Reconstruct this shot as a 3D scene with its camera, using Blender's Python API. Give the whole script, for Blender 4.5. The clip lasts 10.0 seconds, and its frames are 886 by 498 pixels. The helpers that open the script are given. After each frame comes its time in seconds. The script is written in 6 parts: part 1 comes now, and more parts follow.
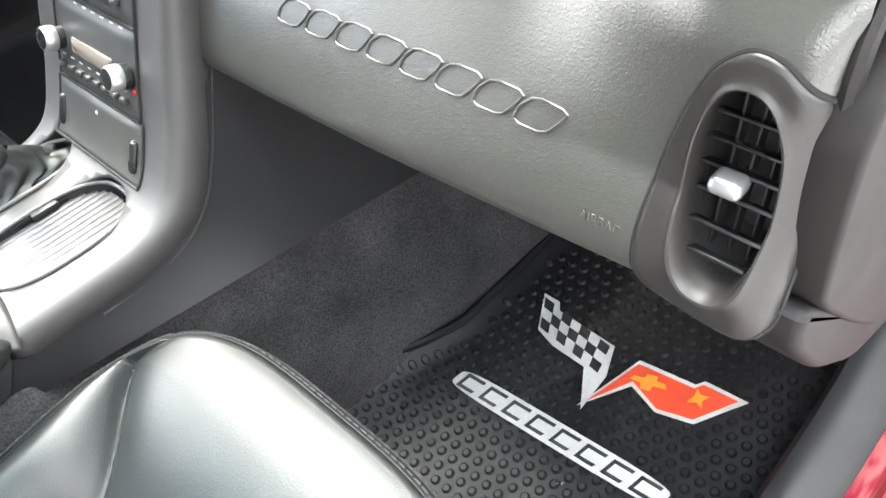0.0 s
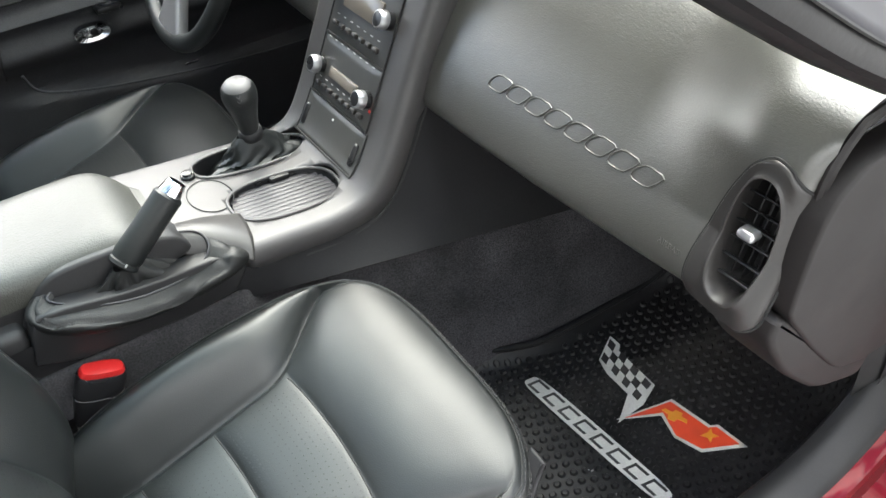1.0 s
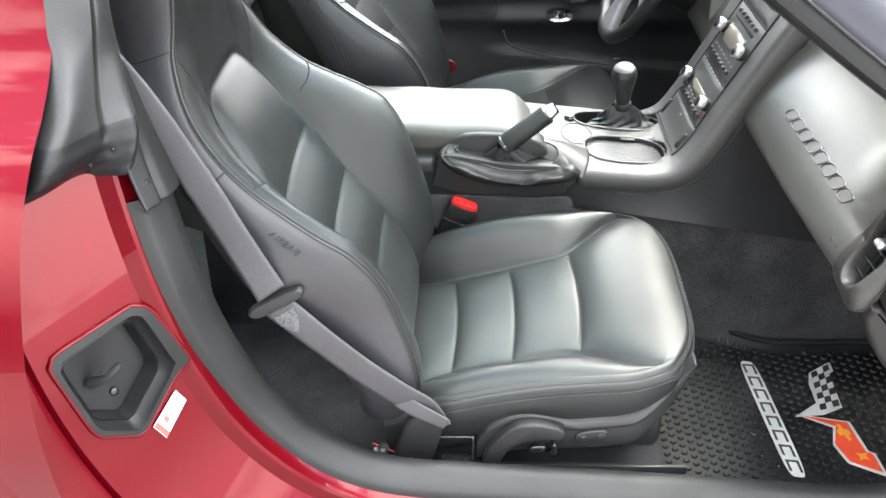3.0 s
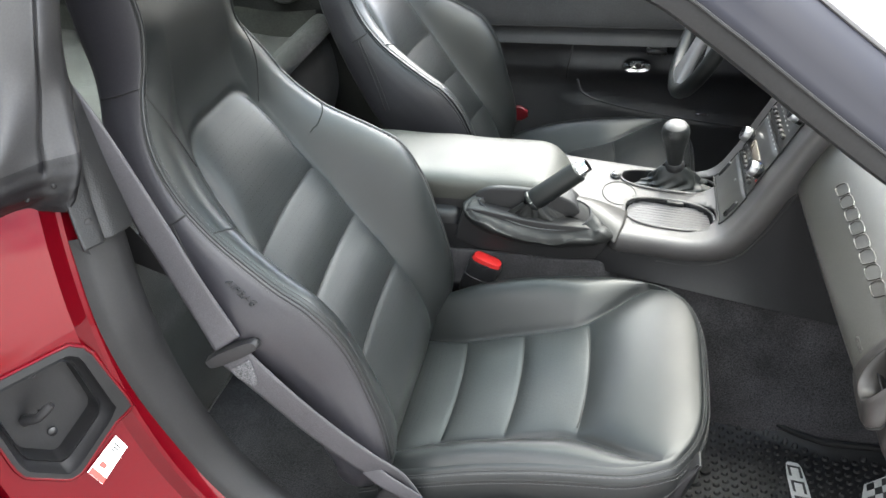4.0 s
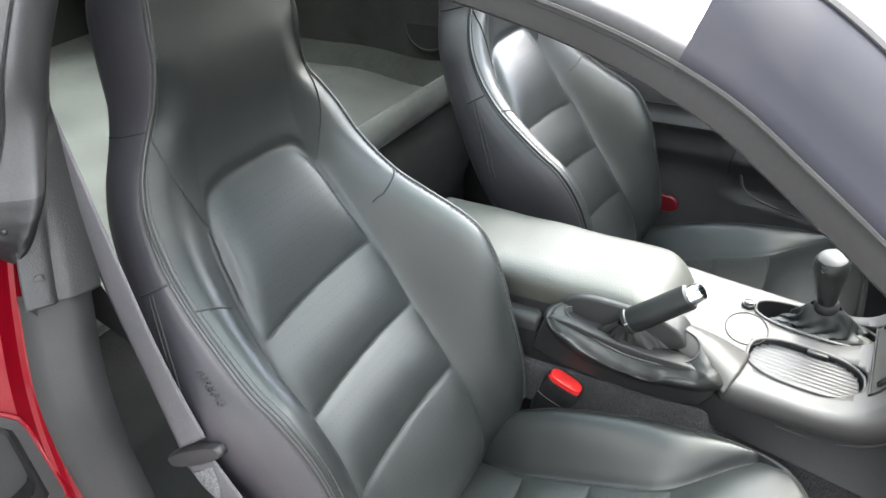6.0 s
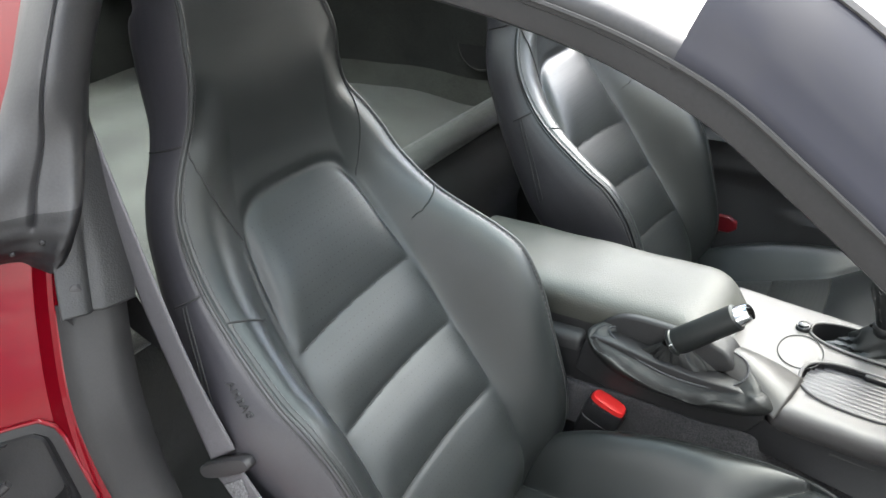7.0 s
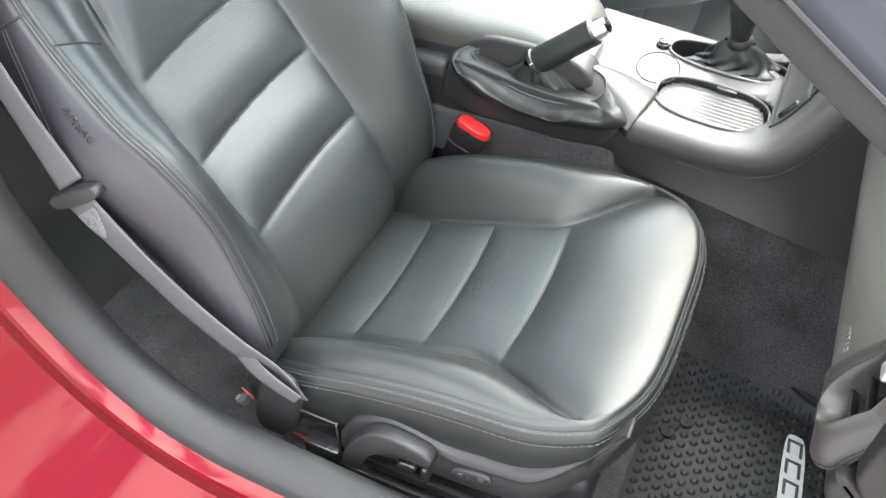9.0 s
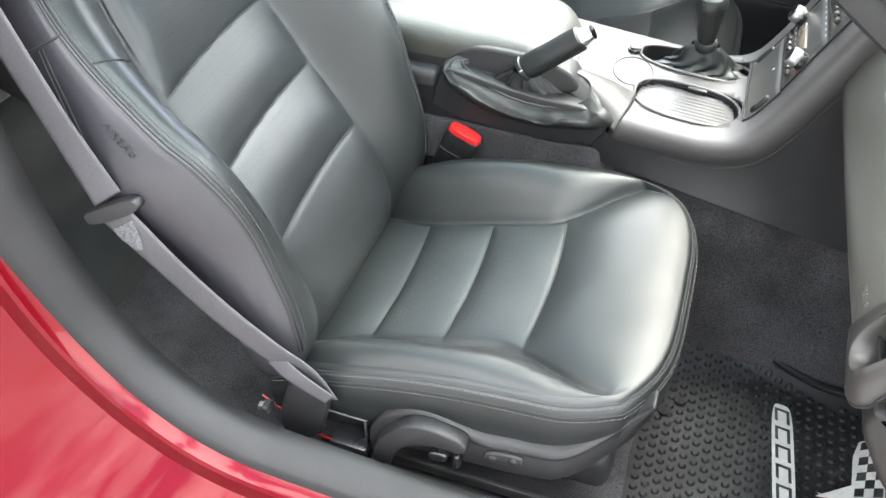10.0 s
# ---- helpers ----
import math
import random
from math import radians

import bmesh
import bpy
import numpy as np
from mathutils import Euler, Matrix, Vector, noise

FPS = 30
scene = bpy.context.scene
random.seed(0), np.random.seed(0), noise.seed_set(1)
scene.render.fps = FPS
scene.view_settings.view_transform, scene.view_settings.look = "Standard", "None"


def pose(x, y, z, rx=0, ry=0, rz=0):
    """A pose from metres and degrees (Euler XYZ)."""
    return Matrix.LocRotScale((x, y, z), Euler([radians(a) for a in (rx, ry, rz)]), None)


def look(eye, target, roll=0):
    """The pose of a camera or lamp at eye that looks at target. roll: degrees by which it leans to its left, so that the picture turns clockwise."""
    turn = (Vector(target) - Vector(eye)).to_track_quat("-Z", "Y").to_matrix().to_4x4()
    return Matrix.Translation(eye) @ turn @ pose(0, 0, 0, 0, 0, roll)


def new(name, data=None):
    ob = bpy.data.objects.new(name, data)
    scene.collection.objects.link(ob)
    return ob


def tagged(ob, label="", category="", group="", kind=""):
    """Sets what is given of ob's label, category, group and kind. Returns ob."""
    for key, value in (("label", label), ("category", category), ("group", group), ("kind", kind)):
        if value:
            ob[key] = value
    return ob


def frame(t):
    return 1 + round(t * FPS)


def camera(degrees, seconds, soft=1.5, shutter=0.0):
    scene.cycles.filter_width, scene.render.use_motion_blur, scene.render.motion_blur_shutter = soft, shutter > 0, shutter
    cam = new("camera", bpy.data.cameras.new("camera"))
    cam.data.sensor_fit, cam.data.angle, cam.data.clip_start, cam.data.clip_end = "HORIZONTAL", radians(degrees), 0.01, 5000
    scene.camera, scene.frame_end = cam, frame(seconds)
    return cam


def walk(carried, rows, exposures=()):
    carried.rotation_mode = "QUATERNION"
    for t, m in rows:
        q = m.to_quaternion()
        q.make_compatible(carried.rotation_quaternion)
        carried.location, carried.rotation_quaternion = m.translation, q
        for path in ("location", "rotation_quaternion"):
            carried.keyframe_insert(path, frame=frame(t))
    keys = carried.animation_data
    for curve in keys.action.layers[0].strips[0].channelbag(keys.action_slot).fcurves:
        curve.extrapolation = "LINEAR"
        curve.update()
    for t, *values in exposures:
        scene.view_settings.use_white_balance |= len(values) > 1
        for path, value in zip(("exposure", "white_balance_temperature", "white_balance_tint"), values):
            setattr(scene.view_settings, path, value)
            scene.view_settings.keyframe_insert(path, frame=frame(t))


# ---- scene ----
cam = camera(55.0, 10.0)
PATH = [
    (0, (0.006, -0.784, 1.038), (0.767, 0.344, -0.428), -17.0),
    (0.5, (-0.125, -0.88, 1.136), (0.68, 0.345, -0.225), -10.2),
    (1, (-0.218, -0.981, 1.202), (0.539, 0.345, -0.09), -5.6),
    (1.5, (-0.324, -1.14, 1.242), (0.249, 0.307, -0.014), -4.7),
    (2, (-0.354, -1.307, 1.278), (0.057, 0.218, 0.051), -3.8),
    (2.5, (-0.287, -1.471, 1.313), (-0.153, 0.128, 0.119), -0.0),
    (2.7, (-0.26, -1.506, 1.334), (-0.234, 0.103, 0.146), -0.5),
    (3.8, (-0.045, -1.408, 1.306), (-0.337, 0.234, 0.202), -2.4),
    (4, (-0.012, -1.384, 1.3), (-0.408, 0.248, 0.213), -3.0),
    (4.5, (0.016, -1.362, 1.297), (-0.516, 0.242, 0.229), -2.4),
    (5, (0.027, -1.273, 1.278), (-0.569, 0.273, 0.158), -1.3),
    (5.5, (0.02, -1.19, 1.253), (-0.599, 0.359, 0.149), 0.8),
    (6, (0.075, -1.112, 1.244), (-0.74, 0.43, 0.266), -0.7),
    (6.2, (0.082, -1.092, 1.245), (-0.831, 0.446, 0.35), -1.9),
    (7.3, (0.128, -1.089, 1.216), (-0.844, 0.358, 0.236), -3.1),
    (7.5, (0.143, -1.088, 1.205), (-0.783, 0.297, 0.098), -3.1),
    (8, (0.164, -1.086, 1.187), (-0.552, 0.223, -0.145), -1.0),
    (8.5, (0.176, -1.083, 1.184), (-0.474, 0.242, -0.165), -0.9),
    (9, (0.172, -1.087, 1.18), (-0.47, 0.22, -0.191), -1.4),
    (9.5, (0.147, -1.112, 1.177), (-0.439, 0.237, -0.179), -0.1),
    (10, (0.082, -1.185, 1.196), (-0.393, 0.225, -0.141), 0.6),
]
STOPS = [(0, 3.5), (0.5, 2.94), (1, 2.46), (1.5, 2.58), (2, 3.05), (2.5, 3.19), (4, 2.62), (5, 2.63), (5.5, 2.92), (6, 2.86), (7.5, 2.33), (8, 2.92), (8.5, 3.18), (10, 3.13)]
walk(cam, [(t, look(eye, target, roll)) for t, eye, target, roll in PATH], STOPS)


# ---- light ----
world = bpy.data.worlds.new("sky")
scene.world = world
world.use_nodes = True
wn = world.node_tree.nodes
wl = world.node_tree.links
wn.clear()
w_out = wn.new("ShaderNodeOutputWorld")
w_bg = wn.new("ShaderNodeBackground")
w_sky = wn.new("ShaderNodeTexSky")
w_sky.sky_type = "NISHITA"
w_sky.sun_disc = False
SUN_EL, SUN_AZ = 47.0, 16.0
w_sky.sun_elevation, w_sky.sun_rotation = radians(SUN_EL), radians(SUN_AZ)
w_co = wn.new("ShaderNodeTexCoord")
w_no = wn.new("ShaderNodeTexNoise")
w_no.inputs["Scale"].default_value = 2.6
w_no.inputs["Detail"].default_value = 6.0
w_no.inputs["Roughness"].default_value = 0.6
w_ramp = wn.new("ShaderNodeValToRGB")
w_ramp.color_ramp.elements[0].position, w_ramp.color_ramp.elements[1].position = 0.45, 0.54
w_mix = wn.new("ShaderNodeMix")
w_mix.data_type = "RGBA"
w_mix.inputs[7].default_value = (12.2, 12.2, 11.7, 1)
wl.new(w_co.outputs["Generated"], w_no.inputs["Vector"])
wl.new(w_no.outputs["Fac"], w_ramp.inputs["Fac"])
wl.new(w_ramp.outputs["Color"], w_mix.inputs[0])
wl.new(w_sky.outputs["Color"], w_mix.inputs[6])
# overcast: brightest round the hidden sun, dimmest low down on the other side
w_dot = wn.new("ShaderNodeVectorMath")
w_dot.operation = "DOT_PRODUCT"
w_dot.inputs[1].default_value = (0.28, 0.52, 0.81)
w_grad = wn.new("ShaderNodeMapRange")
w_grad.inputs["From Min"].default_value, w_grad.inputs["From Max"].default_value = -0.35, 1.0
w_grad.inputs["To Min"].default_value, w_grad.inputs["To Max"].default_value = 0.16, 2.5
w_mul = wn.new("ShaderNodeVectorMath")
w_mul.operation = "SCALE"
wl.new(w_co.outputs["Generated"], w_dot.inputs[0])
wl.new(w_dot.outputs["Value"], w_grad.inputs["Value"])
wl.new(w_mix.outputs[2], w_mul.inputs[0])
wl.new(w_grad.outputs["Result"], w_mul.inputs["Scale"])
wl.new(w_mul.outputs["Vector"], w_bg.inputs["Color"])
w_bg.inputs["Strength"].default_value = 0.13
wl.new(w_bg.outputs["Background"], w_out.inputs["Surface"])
sun = new("sun", bpy.data.lights.new("sun", "SUN"))
sun.data.energy, sun.data.angle, sun.data.color = 3.0, radians(60), (1.0, 0.97, 0.91)
sun_way = Vector((math.cos(radians(SUN_EL)) * math.sin(radians(SUN_AZ)), math.cos(radians(SUN_EL)) * math.cos(radians(SUN_AZ)), math.sin(radians(SUN_EL))))
sun.matrix_world = look(sun_way * 6, (0, 0, 0))


# ---- materials ----
def material(name, color, rough=0.5, metal=0.0, grain=0.0, grain_scale=400.0, bump=0.0, bump_scale=300.0, coat=0.0, spec=0.5,
             stain=0.0, stain_scale=6.0, rough_var=0.08, voronoi=False, transmission=0.0, sheen=0.0, wrinkle=0.0, wrinkle_scale=150.0):
    m = bpy.data.materials.new(name)
    m.use_nodes = True
    n, l = m.node_tree.nodes, m.node_tree.links
    b = n["Principled BSDF"]
    b.inputs["Base Color"].default_value = (*color, 1)
    b.inputs["Roughness"].default_value = rough
    b.inputs["Metallic"].default_value = metal
    b.inputs["Specular IOR Level"].default_value = spec
    b.inputs["Coat Weight"].default_value = coat
    b.inputs["Coat Roughness"].default_value = 0.015
    b.inputs["Transmission Weight"].default_value = transmission
    b.inputs["Sheen Weight"].default_value = sheen
    co = n.new("ShaderNodeTexCoord")
    if grain or stain:
        base = None
        for amount, scale, detail in ((stain, stain_scale, 5.0), (grain, grain_scale, 3.0)):
            if not amount:
                continue
            t = n.new("ShaderNodeTexNoise")
            t.inputs["Scale"].default_value, t.inputs["Detail"].default_value = scale, detail
            l.new(co.outputs["Object"], t.inputs["Vector"])
            r = n.new("ShaderNodeMapRange")
            r.inputs["From Min"].default_value, r.inputs["From Max"].default_value = 0.3, 0.7
            r.inputs["To Min"].default_value, r.inputs["To Max"].default_value = 1 - amount, 1 + amount
            l.new(t.outputs["Fac"], r.inputs["Value"])
            x = n.new("ShaderNodeVectorMath")
            x.operation = "SCALE"
            if base is None:
                x.inputs[0].default_value = color
            else:
                l.new(base, x.inputs[0])
            l.new(r.outputs["Result"], x.inputs["Scale"])
            base = x.outputs["Vector"]
        l.new(base, b.inputs["Base Color"])
    if rough_var:
        t = n.new("ShaderNodeTexNoise")
        t.inputs["Scale"].default_value, t.inputs["Detail"].default_value = 9.0, 6.0
        l.new(co.outputs["Object"], t.inputs["Vector"])
        r = n.new("ShaderNodeMapRange")
        r.inputs["To Min"].default_value, r.inputs["To Max"].default_value = max(0.02, rough - rough_var), min(1, rough + rough_var)
        r.inputs["From Min"].default_value, r.inputs["From Max"].default_value = 0.3, 0.7
        l.new(t.outputs["Fac"], r.inputs["Value"])
        l.new(r.outputs["Result"], b.inputs["Roughness"])
    if bump:
        t = n.new("ShaderNodeTexVoronoi" if voronoi else "ShaderNodeTexNoise")
        t.inputs["Scale"].default_value = bump_scale
        l.new(co.outputs["Object"], t.inputs["Vector"])
        k = n.new("ShaderNodeBump")
        k.inputs["Strength"].default_value, k.inputs["Distance"].default_value = bump, 0.001
        l.new(t.outputs["Distance" if voronoi else "Fac"], k.inputs["Height"])
        l.new(k.outputs["Normal"], b.inputs["Normal"])
        if wrinkle:
            w = n.new("ShaderNodeTexNoise")
            w.inputs["Scale"].default_value, w.inputs["Detail"].default_value, w.inputs["Distortion"].default_value = wrinkle_scale, 2.0, 0.6
            sq = n.new("ShaderNodeMapping")
            sq.inputs["Scale"].default_value = (1.0, 0.55, 1.3)
            sq.inputs["Rotation"].default_value = (0.5, 0.0, 0.0)
            l.new(co.outputs["Object"], sq.inputs["Vector"])
            l.new(sq.outputs["Vector"], w.inputs["Vector"])
            k2 = n.new("ShaderNodeBump")
            k2.inputs["Strength"].default_value, k2.inputs["Distance"].default_value = wrinkle, 0.002
            l.new(w.outputs["Fac"], k2.inputs["Height"])
            l.new(k.outputs["Normal"], k2.inputs["Normal"])
            l.new(k2.outputs["Normal"], b.inputs["Normal"])
    return m


LEATHER = material("black leather", (0.0085, 0.0098, 0.0100), 0.40, grain=0.15, grain_scale=900, bump=0.12, bump_scale=800, voronoi=True, stain=0.12, stain_scale=5, rough_var=0.035, spec=0.46)
BOOT = material("soft black leather", (0.0075, 0.0078, 0.0080), 0.52, grain=0.2, grain_scale=700, bump=0.3, bump_scale=600, voronoi=True, stain=0.2, spec=0.3)
SIDE = material("black vinyl side", (0.0205, 0.0197, 0.0235), 0.42, grain=0.15, bump=0.1, bump_scale=800, voronoi=True, stain=0.12, rough_var=0.04)
DASH = material("dash skin", (0.052, 0.0512, 0.046), 0.32, wrinkle=0.13, wrinkle_scale=420, grain=0.08, bump=0.16, bump_scale=850, voronoi=True, stain=0.08, rough_var=0.03, spec=1.0)
TRIM = material("black trim plastic", (0.0125, 0.0122, 0.0132), 0.5, grain=0.12, bump=0.15, bump_scale=900, stain=0.2, spec=0.35)
ENDCAP = material("grey trim plastic", (0.024, 0.0222, 0.0214), 0.42, grain=0.08, bump=0.1, bump_scale=900, stain=0.12, rough_var=0.04)
SILVER = material("satin titanium trim", (0.064, 0.061, 0.062), 0.50, metal=0.16, grain=0.04, stain=0.06, rough_var=0.04)
ARMREST = material("console lid leather", (0.030, 0.030, 0.026), 0.50, grain=0.08, bump=0.28, bump_scale=520, voronoi=True, stain=0.10, rough_var=0.04, spec=0.42)
FASCIA = material("stack fascia", (0.050, 0.049, 0.047), 0.42, metal=0.15, grain=0.05, stain=0.08)
DASHSIDE = material("brown black dash side", (0.0100, 0.0086, 0.0086), 0.55, grain=0.1, bump=0.1, bump_scale=900, stain=0.15, spec=0.3)
CONSOLE_SIDE = material("console side plastic", (0.011, 0.0108, 0.0118), 0.6, grain=0.12, bump=0.15, bump_scale=900, stain=0.2, spec=0.15)
CHROME = material("polished chrome", (0.75, 0.75, 0.76), 0.12, metal=1.0, rough_var=0.04)
SPOKE = material("satin aluminium", (0.45, 0.45, 0.46), 0.34, metal=0.8, rough_var=0.04)
GLOSS = material("gloss black plastic", (0.010, 0.010, 0.011), 0.30, rough_var=0.08, stain=0.2)
RUBBER = material("black rubber", (0.0064, 0.0063, 0.0070), 0.48, grain=0.2, bump=0.15, bump_scale=500, stain=0.35, stain_scale=14, spec=0.26)
SEAL = material("grey black door seal", (0.0088, 0.0087, 0.0092), 0.5, grain=0.15, bump=0.15, bump_scale=160, stain=0.3, stain_scale=12, spec=0.28)
# paler than SEAL, for the upper strip of the rear pillar seal
PALESEAL = material("paler grey seal rubber", (0.017, 0.0168, 0.0176), 0.44, grain=0.15, bump=0.1, bump_scale=300, stain=0.25, stain_scale=9, spec=0.34)
CARPET = material("charcoal carpet", (0.030, 0.029, 0.032), 0.95, grain=0.6, grain_scale=450, bump=0.9, bump_scale=700, stain=0.5, stain_scale=11, sheen=0.06, spec=0.2)
CARGO = material("grey cargo carpet", (0.040, 0.042, 0.038), 0.95, grain=0.45, grain_scale=500, bump=0.9, bump_scale=700, stain=0.3, stain_scale=8, sheen=0.3, spec=0.2)
PAINT = material("red metallic paint", (0.080, 0.0006, 0.0034), 0.32, metal=0.38, coat=0.28, spec=0.06, rough_var=0.0, grain=0.05, grain_scale=1500)
ROOFPAINT = material("dark gloss roof", (0.010, 0.010, 0.014), 0.45, coat=0.04, rough_var=0.03, spec=0.14)
COVER = material("grained black cover", (0.011, 0.0112, 0.0118), 0.5, grain=0.15, bump=0.22, bump_scale=520, voronoi=True, stain=0.15, spec=0.3)
WEB = material("belt webbing", (0.046, 0.0445, 0.050), 0.6, grain=0.35, grain_scale=700, bump=0.5, bump_scale=900, stain=0.15)
MARK = material("pale moulded print", (0.075, 0.074, 0.069), 0.5)
WORN = material("worn webbing", (0.065, 0.065, 0.07), 0.8, grain=0.8, grain_scale=500, bump=0.6, bump_scale=700)
RED = material("red button", (0.35, 0.012, 0.012), 0.35, rough_var=0.05)
REFLECT = material("red reflector", (0.11, 0.006, 0.010), 0.35, rough_var=0.05)
WHITE = material("white sticker", (0.8, 0.8, 0.78), 0.5, stain=0.05)
STICKRED = material("red print", (0.7, 0.05, 0.04), 0.5)
PRINT = material("white print", (0.36, 0.36, 0.35), 0.55, grain=0.1, stain=0.12, stain_scale=30)
FLAGRED = material("red print on rubber", (0.45, 0.04, 0.014), 0.5, stain=0.15, stain_scale=30)
FLAGYEL = material("yellow print on rubber", (0.5, 0.2, 0.015), 0.5, stain=0.1)
INK = material("black print", (0.012, 0.012, 0.013), 0.5, stain=0.2)
STITCH = material("dark grey thread", (0.032, 0.031, 0.033), 0.75)
WALLCARPET = material("dark grey wall carpet", (0.026, 0.027, 0.026), 0.95, grain=0.5, grain_scale=500, bump=0.9, bump_scale=700, stain=0.35, stain_scale=7, sheen=0.15, spec=0.2)
STEEL = material("dull rail steel", (0.05, 0.05, 0.05), 0.38, metal=0.6, stain=0.3, stain_scale=20)
# near-black: colours seams and joints, and puts the shade into holes and ducts
DARK = material("cavity shade and seams", (0.008, 0.008, 0.008), 0.8)
SCREEN = material("unlit display", (0.16, 0.14, 0.12), 0.18, rough_var=0.03, stain=0.1)
# ground out of view, kept pale so it bounces light into the shadows
GROUND = material("pale bounce ground", (0.24, 0.235, 0.225), 0.9, grain=0.2, grain_scale=120, bump=0.5, bump_scale=150, stain=0.25, stain_scale=0.7)
DOORSKIN = material("driver door skin", (0.042, 0.042, 0.045), 0.66, grain=0.15, bump=0.15, bump_scale=800, stain=0.2, spec=0.3)


def pane(name, tint, rough=0.02, ior=1.33):
    """Thin glass: what passes through is tinted, and the surface mirrors more at grazing angles."""
    m = bpy.data.materials.new(name)
    m.use_nodes = True
    n, l = m.node_tree.nodes, m.node_tree.links
    n.clear()
    out = n.new("ShaderNodeOutputMaterial")
    through_ = n.new("ShaderNodeBsdfTransparent")
    through_.inputs["Color"].default_value = (*tint, 1)
    shine = n.new("ShaderNodeBsdfGlossy")
    shine.inputs["Roughness"].default_value = rough
    fr = n.new("ShaderNodeFresnel")
    fr.inputs["IOR"].default_value = ior
    mix = n.new("ShaderNodeMixShader")
    l.new(fr.outputs["Fac"], mix.inputs[0])
    l.new(through_.outputs["BSDF"], mix.inputs[1])
    l.new(shine.outputs["BSDF"], mix.inputs[2])
    l.new(mix.outputs["Shader"], out.inputs["Surface"])
    return m


GLASS = pane("windscreen glass", (0.94, 0.96, 0.90), ior=1.45)
REARGLASS = pane("tinted rear glass", (0.52, 0.56, 0.52))
ROOFPANEL = pane("dark tinted roof panel", (0.26, 0.32, 0.33), rough=0.03, ior=1.5)


# ---- shapes: a shape is (vertices, faces) ----
def lerp(a, b, t):
    return a + (b - a) * t


def spline(points, t):
    """A smooth curve through the points; t runs from 0 to 1."""
    p = np.asarray(points, float)
    n = len(p) - 1
    k = min(int(t * n), n - 1) if t < 1 else n - 1
    f = t * n - k
    a, b, c, d = p[max(k - 1, 0)], p[k], p[k + 1], p[min(k + 2, n)]
    return 0.5 * ((2 * b) + (c - a) * f + (2 * a - 5 * b + 4 * c - d) * f * f + (3 * b - a - 3 * c + d) * f ** 3)


def curve(points, n):
    return [spline(points, i / (n - 1)) for i in range(n)]


def grid(fn, nu, nv, wrap_u=False, wrap_v=False):
    verts = [tuple(fn(i / (nu if wrap_u else nu - 1), j / (nv if wrap_v else nv - 1))) for i in range(nu) for j in range(nv)]
    faces = []
    for i in range(nu if wrap_u else nu - 1):
        for j in range(nv if wrap_v else nv - 1):
            a, b = i * nv + j, i * nv + (j + 1) % nv
            c, d = ((i + 1) % nu) * nv + (j + 1) % nv, ((i + 1) % nu) * nv + j
            faces.append((a, b, c, d))
    return verts, faces


def merge(*shapes):
    verts, faces = [], []
    for v, f in shapes:
        k = len(verts)
        verts += list(v)
        faces += [tuple(i + k for i in x) for x in f]
    return verts, faces


def moved(shape, m):
    return [tuple(m @ Vector(v)) for v in shape[0]], shape[1]


def from_bm(bm):
    bm.verts.index_update()
    out = [tuple(v.co) for v in bm.verts], [tuple(v.index for v in f.verts) for f in bm.faces]
    bm.free()
    return out


def rbox(dx, dy, dz, r=0.004, seg=2, at=(0, 0, 0)):
    bm = bmesh.new()
    bmesh.ops.create_cube(bm, size=1, matrix=Matrix.Diagonal((dx, dy, dz, 1)))
    r = min(r, 0.49 * min(dx, dy, dz))
    bmesh.ops.bevel(bm, geom=list(bm.edges), offset=r, segments=seg, profile=0.5, affect="EDGES")
    v, f = from_bm(bm)
    return [(x + at[0], y + at[1], z + at[2]) for x, y, z in v], f


def tube(points, radius, n=10, closed=False, flat=1.0, up=(0, 0, 1)):
    """A round bar along points; radius is one number or one for each point; flat squeezes it along its second axis."""
    p = [Vector(q) for q in points]
    rad = [radius] * len(p) if isinstance(radius, (int, float)) else list(radius)
    verts = []
    m = len(p)
    side = None
    for i, q in enumerate(p):
        ahead = (p[(i + 1) % m] - p[i - 1]) if closed else (p[min(i + 1, m - 1)] - p[max(i - 1, 0)])
        ahead.normalize()
        if side is None:
            side = ahead.cross(Vector(up))
            if side.length < 1e-3:
                side = ahead.cross(Vector((1, 0, 0)))
        side = (side - ahead * side.dot(ahead)).normalized()
        top = side.cross(ahead)
        for k in range(n):
            a = 2 * math.pi * k / n
            verts.append(tuple(q + side * math.cos(a) * rad[i] + top * math.sin(a) * rad[i] * flat))
    faces = []
    for i in range(m if closed else m - 1):
        for k in range(n):
            a, b = i * n + k, i * n + (k + 1) % n
            c, d = ((i + 1) % m) * n + (k + 1) % n, ((i + 1) % m) * n + k
            faces.append((a, b, c, d))
    if not closed:
        faces += [tuple(range(n))[::-1], tuple(range((m - 1) * n, m * n))]
    return verts, faces


def loft(rings, cap=True):
    n, m = len(rings[0]), len(rings)
    verts = [tuple(v) for r in rings for v in r]
    faces = [(i * n + k, i * n + (k + 1) % n, (i + 1) * n + (k + 1) % n, (i + 1) * n + k) for i in range(m - 1) for k in range(n)]
    if cap:
        faces += [tuple(range(n))[::-1], tuple(range((m - 1) * n, m * n))]
    return verts, faces


def slab(outline, thickness, m=None):
    """A flat plate: an outline in x, y with a thickness up z, then posed by m."""
    n = len(outline)
    verts = [(x, y, 0) for x, y in outline] + [(x, y, thickness) for x, y in outline]
    faces = [tuple(range(n))[::-1], tuple(range(n, 2 * n))] + [(i, (i + 1) % n, n + (i + 1) % n, n + i) for i in range(n)]
    return moved((verts, faces), m) if m else (verts, faces)


